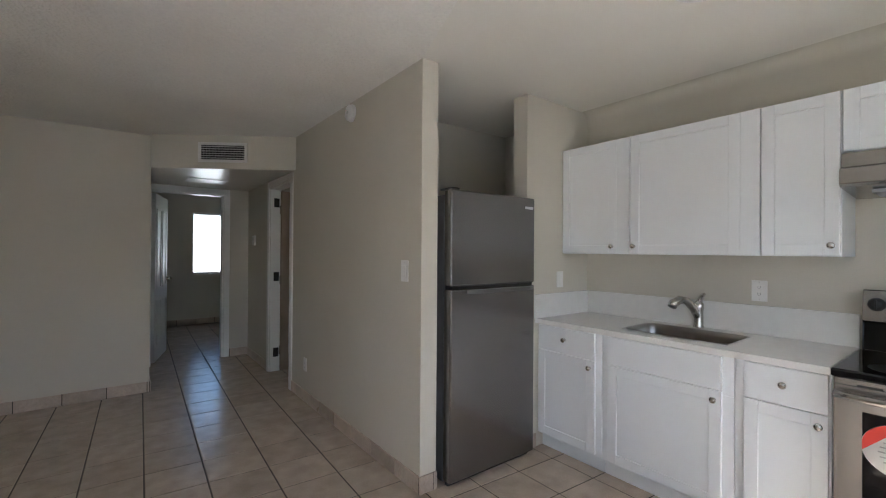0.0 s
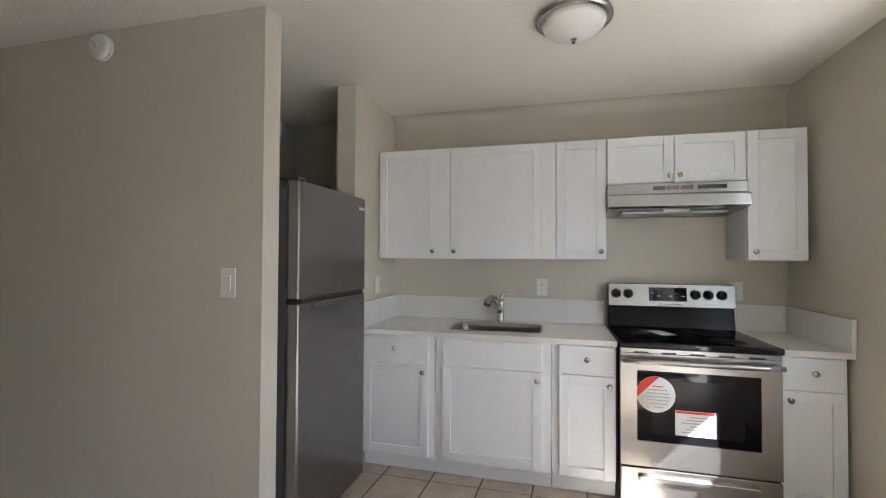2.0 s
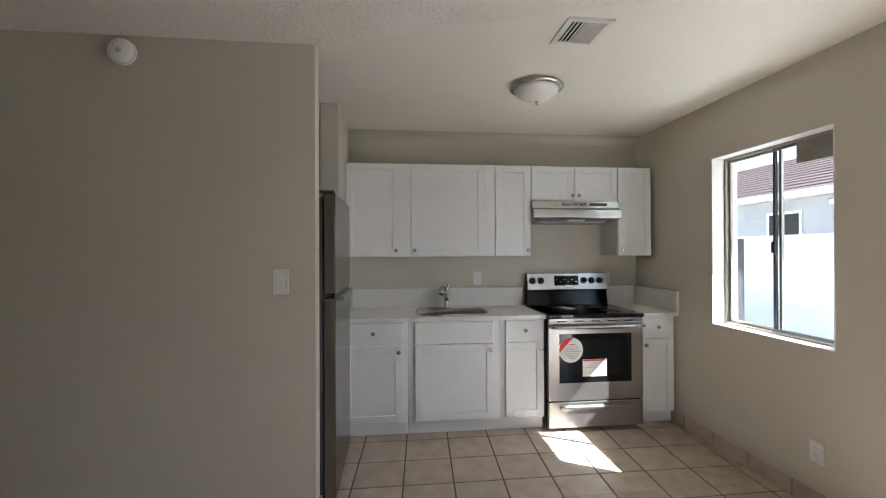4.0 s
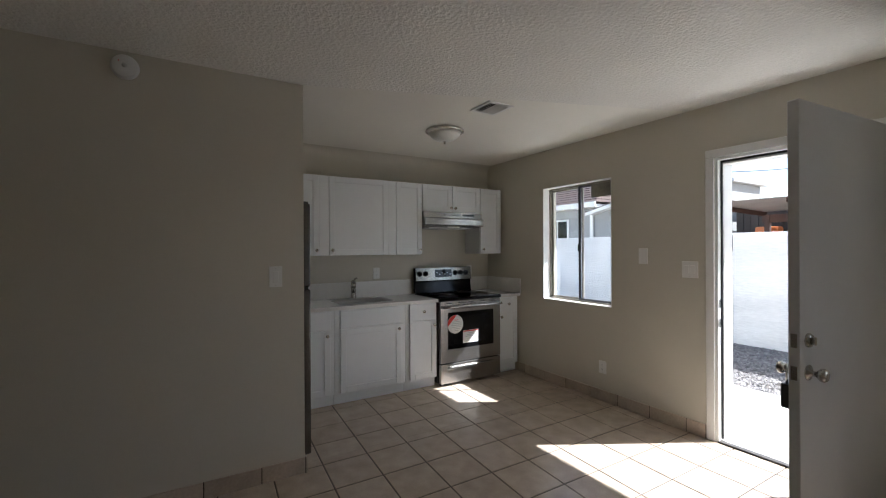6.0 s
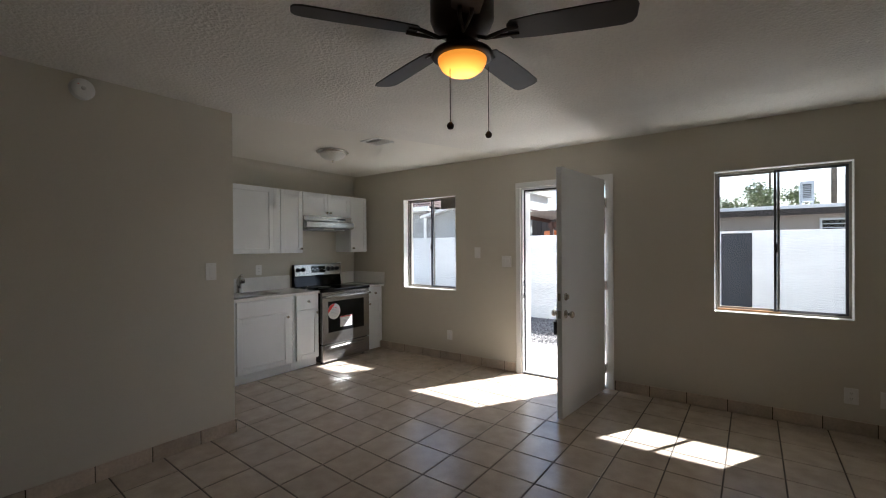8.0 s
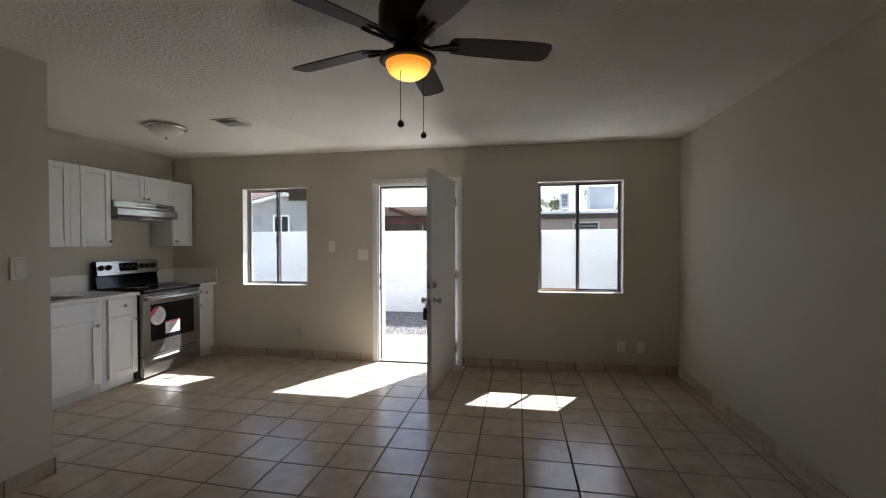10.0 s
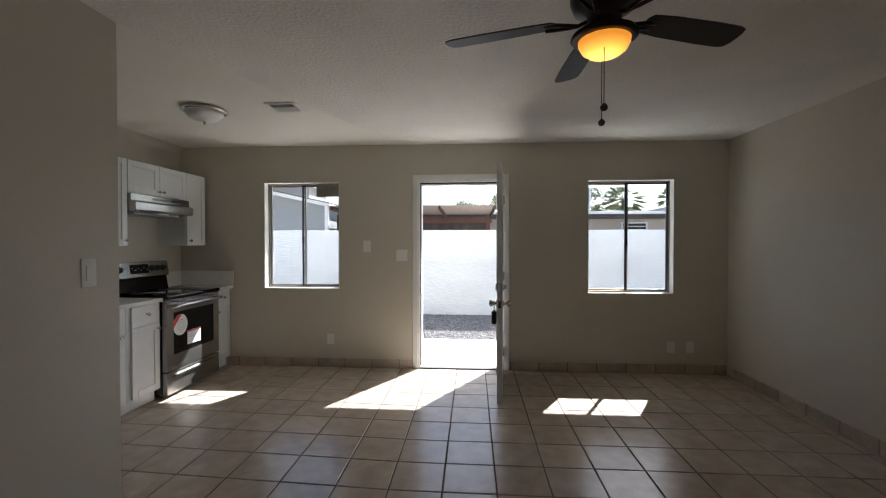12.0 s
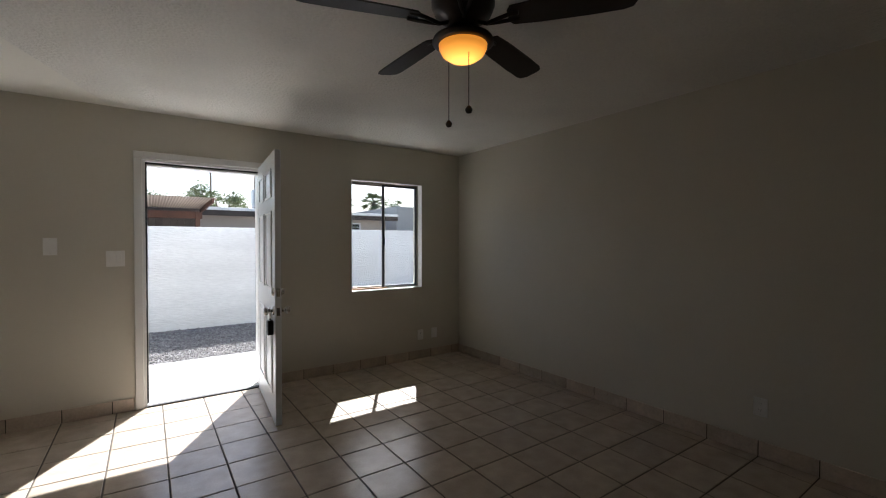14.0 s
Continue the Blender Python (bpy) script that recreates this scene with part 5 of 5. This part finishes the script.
def tree(x, y, h, spread, seed, label):
    rng = random.Random(seed)
    th = thing("tree", label, "tree", (x, y, GZ), group="trees beyond the fence")
    bm = tube(nb(), [(x, y, GZ - 0.1), (x + 0.05, y, h * 0.3), (x - 0.05, y + 0.05, h * 0.55)], [0.16, 0.13, 0.09], 10)
    leaves = nb()
    for k in range(11):
        a = k * 2.4 + rng.uniform(-0.3, 0.3)
        r = spread * rng.uniform(0.35, 1.0)
        tip = Vector((x + math.cos(a) * r, y + math.sin(a) * r, h * rng.uniform(0.62, 1.0)))
        base = Vector((x, y, h * rng.uniform(0.38, 0.55)))
        mid = base.lerp(tip, 0.5) + Vector((0, 0, 0.15))
        tube(bm, [base, mid, tip], [0.06, 0.04, 0.015], 6)
        crown(leaves, tip, spread * 0.36, 210, rng)
        crown(leaves, mid, spread * 0.25, 45, rng)
    part("trunk", bm, BARK, th)
    part("crown", leaves, LEAF, th, "loose airy green foliage")


def palm(x, y, h, seed, r=1.25):
    rng = random.Random(seed)
    th = thing("palm_tree", "tall fan palm with a shaggy crown", "tree", (x, y, GZ), group="palms beyond the fence")
    part("trunk", tube(nb(), [(x, y, GZ - 0.1), (x + 0.06, y, h * 0.5), (x, y, h)], [0.22, 0.17, 0.14], 10), BARK, th)
    bm = nb()
    for k in range(30):
        a, e = rng.uniform(0, 6.28), rng.uniform(-0.7, 1.1)
        d = Vector((math.cos(a) * math.cos(e), math.sin(a) * math.cos(e), math.sin(e)))
        side = d.cross(Vector((0, 0, 1))).normalized()
        hub = Vector((x, y, h)) + d * r * 0.45
        tube(bm, [(x, y, h), hub], 0.02, 5)
        for j in range(11):
            b = (j - 5) * 0.24
            w = (d * math.cos(b) + side * math.sin(b)).normalized()
            tip = hub + w * r * 0.6 - Vector((0, 0, 0.18 * r))
            q = w.cross(Vector((0, 0, 1))).normalized() * 0.04
            m = hub.lerp(tip, 0.5) + Vector((0, 0, 0.03))
            bm.faces.new([bm.verts.new(v) for v in (hub, m + q, tip, m - q)])
    part("crown", bm, LEAF, th, "green fan fronds")


tree(-2.8, -20.5, 4.1, 1.35, 11, "airy green desert tree beyond the low building")
tree(-6.9, -22.0, 4.6, 1.7, 12, "green shrub-like tree beside the palms")
tree(-0.6, -24.0, 4.4, 1.5, 13, "small airy green tree far off")
palm(-9.2, -22.0, 3.9, 21, 1.35)
palm(-12.2, -22.5, 4.0, 22, 0.95)
palm(-13.9, -23.0, 3.9, 23, 0.95)

# beyond the bedroom window
single("back_fence_wall", box(nb(), -8, 10, 12.6, 12.8, GZ - 0.1, 1.75, 0.01), STUCCO, "white painted block wall behind the house", "fence wall", kind="structure")

# ---- floor: grout bed, then tiles piece by piece ----
TI, TJ, GAP = 0.2995, 0.3015, 0.008
TX, TY = 0.233, 0.834           # one crossing of joints
fl = thing("floor", "beige square ceramic tile floor with dark grout", "floor", (0, 0, 0), kind="structure")
part("grout_bed", box(nb(), XW, 3.12, YS, YB, -0.08, -0.004), GROUT, fl, "dark recessed grout")


def drift(x, y):
    """The tiler's rows run slightly askew towards the kitchen and the hall."""
    return x + 0.034 * max(0.0, y - 2.0) + 0.08 * min(1.0, max(0.0, (x - 0.5) / 0.8)), y - 0.056 * max(0.0, x - 0.15)


ROOMS = [(XW - 0.2, XP + 0.03, YS - 0.03, YN + 0.12), (XP + 0.03, XK, YS - 0.03, 2.15), (XP2 - 0.1, XK, 2.15, 3.05)]
FAR = [(0.05, XP + 0.03, YN + 0.12, YH), (-2.0, 3.0, YH, YB), (XP + 0.03, 3.0, 3.05, YH)]


def lay(room, each):
    x0, x1, y0, y1 = room
    i0, i1 = math.floor((x0 - TX) / TI), math.ceil((x1 - TX) / TI)
    j0, j1 = math.floor((y0 - TY) / TJ), math.ceil((y1 - TY) / TJ)
    for i in range(i0, i1):
        for j in range(j0, j1):
            a, b = max(TX + i * TI + GAP / 2, x0), min(TX + (i + 1) * TI - GAP / 2, x1)
            c, d = max(TY + j * TJ + GAP / 2, y0), min(TY + (j + 1) * TJ - GAP / 2, y1)
            if b - a > 0.012 and d - c > 0.012:
                each(a, b, c, d)


def one_tile(bm, a, b, c, d, o=(0, 0), dz=0.0):
    """A tile with eased edges, its corners moved as the rows drift."""
    def ring(e, z):
        return [bm.verts.new((*(Vector(drift(x, y)) - Vector(o)), z)) for x, y in ((a + e, c + e), (b - e, c + e), (b - e, d - e), (a + e, d - e))]
    rings = [ring(0.003, dz), ring(0, dz - 0.0018), ring(0, dz - 0.008)]
    bm.faces.new(rings[0])
    for p, q in zip(rings, rings[1:]):
        for k in range(4):
            bm.faces.new([p[k], q[k], q[(k + 1) % 4], p[(k + 1) % 4]])


tile_rng = random.Random(7)


def tile_piece(a, b, c, d):
    bm = nb()
    o = drift((a + b) / 2, (c + d) / 2)
    one_tile(bm, a, b, c, d, o)
    ob = new("tile", mesh_of("tile", bm, TILE))
    ob.parent = fl
    ob.location = (*o, tile_rng.uniform(-0.0006, 0.0))


for r in ROOMS:
    lay(r, tile_piece)
far = nb()
for r in FAR:
    lay(r, lambda a, b, c, d: one_tile(far, a, b, c, d))
tagged(part("far_tiles", far, TILEJ, fl), kind="stuff")
shapes = {}

# baseboard of cut tiles
BH, BT = 0.098, 0.010
for name, axis, face, side, u0, u1 in (
        ("baseboard_south", "y", YS, 1, XW + 0.0105, DO[0] - 0.068), ("baseboard_south_east", "y", YS, 1, DO[1] + 0.068, 2.50),
        ("baseboard_west", "x", XW, 1, YS, YN - 0.0105), ("baseboard_north", "y", YN, -1, XW, 0.386),
        ("baseboard_partition", "x", XP, -1, YP, SDO[0] - 0.067), ("baseboard_partition_end", "y", YP, -1, XP - 0.010, XP2),
        ("baseboard_hall", "x", XP, -1, SDO[1] + 0.067, YH), ("baseboard_hall_end", "y", YH, -1, BDO[1] + 0.067, XP - 0.0105),
        ("baseboard_stub", "y", YP, -1, 2.35, 2.44), ("baseboard_hall_side", "x", 0.386, 1, YN - 0.0, YH), ("baseboard_bedroom", "y", YB, -1, -2.0, 3.0)):
    bb = thing(name, "beige cut-tile baseboard with dark joints", "baseboard", (0, 0, 0), kind="structure")
    g0, g1 = sorted((face + side * 0.0006, face + side * 0.007))
    bm = box(nb(), u0, u1, g0, g1, 0.0, BH - 0.002) if axis == "y" else box(nb(), g0, g1, u0, u1, 0.0, BH - 0.002)
    part("grout", bm, GROUT, bb, "dark joints behind the tiles")
    f0, T = (TX + (0.03 if face < 1 else 0.136), TI) if axis == "y" else (u0 if name == "baseboard_hall_side" else TY, TJ)
    k = math.floor((u0 - f0) / T)
    while f0 + k * T < u1:
        a, b = max(u0, f0 + k * T + 0.003), min(u1, f0 + (k + 1) * T - 0.003)
        k += 1
        if b - a < 0.008:
            continue
        key = ("base", axis, round(b - a, 4))
        if key not in shapes:
            w = b - a
            bm = box(nb(), 0, w, -BT / 2, BT / 2, 0, BH, 0.002, 1) if axis == "y" else box(nb(), -BT / 2, BT / 2, 0, w, 0, BH, 0.002, 1)
            shapes[key] = mesh_of("tile", bm, BASET)
        ob = new("tile", shapes[key])
        ob.parent = bb
        d = face + side * (BT / 2 + 0.002)
        ob.location = (a, d, 0.0005) if axis == "y" else (d, a, 0.0005)
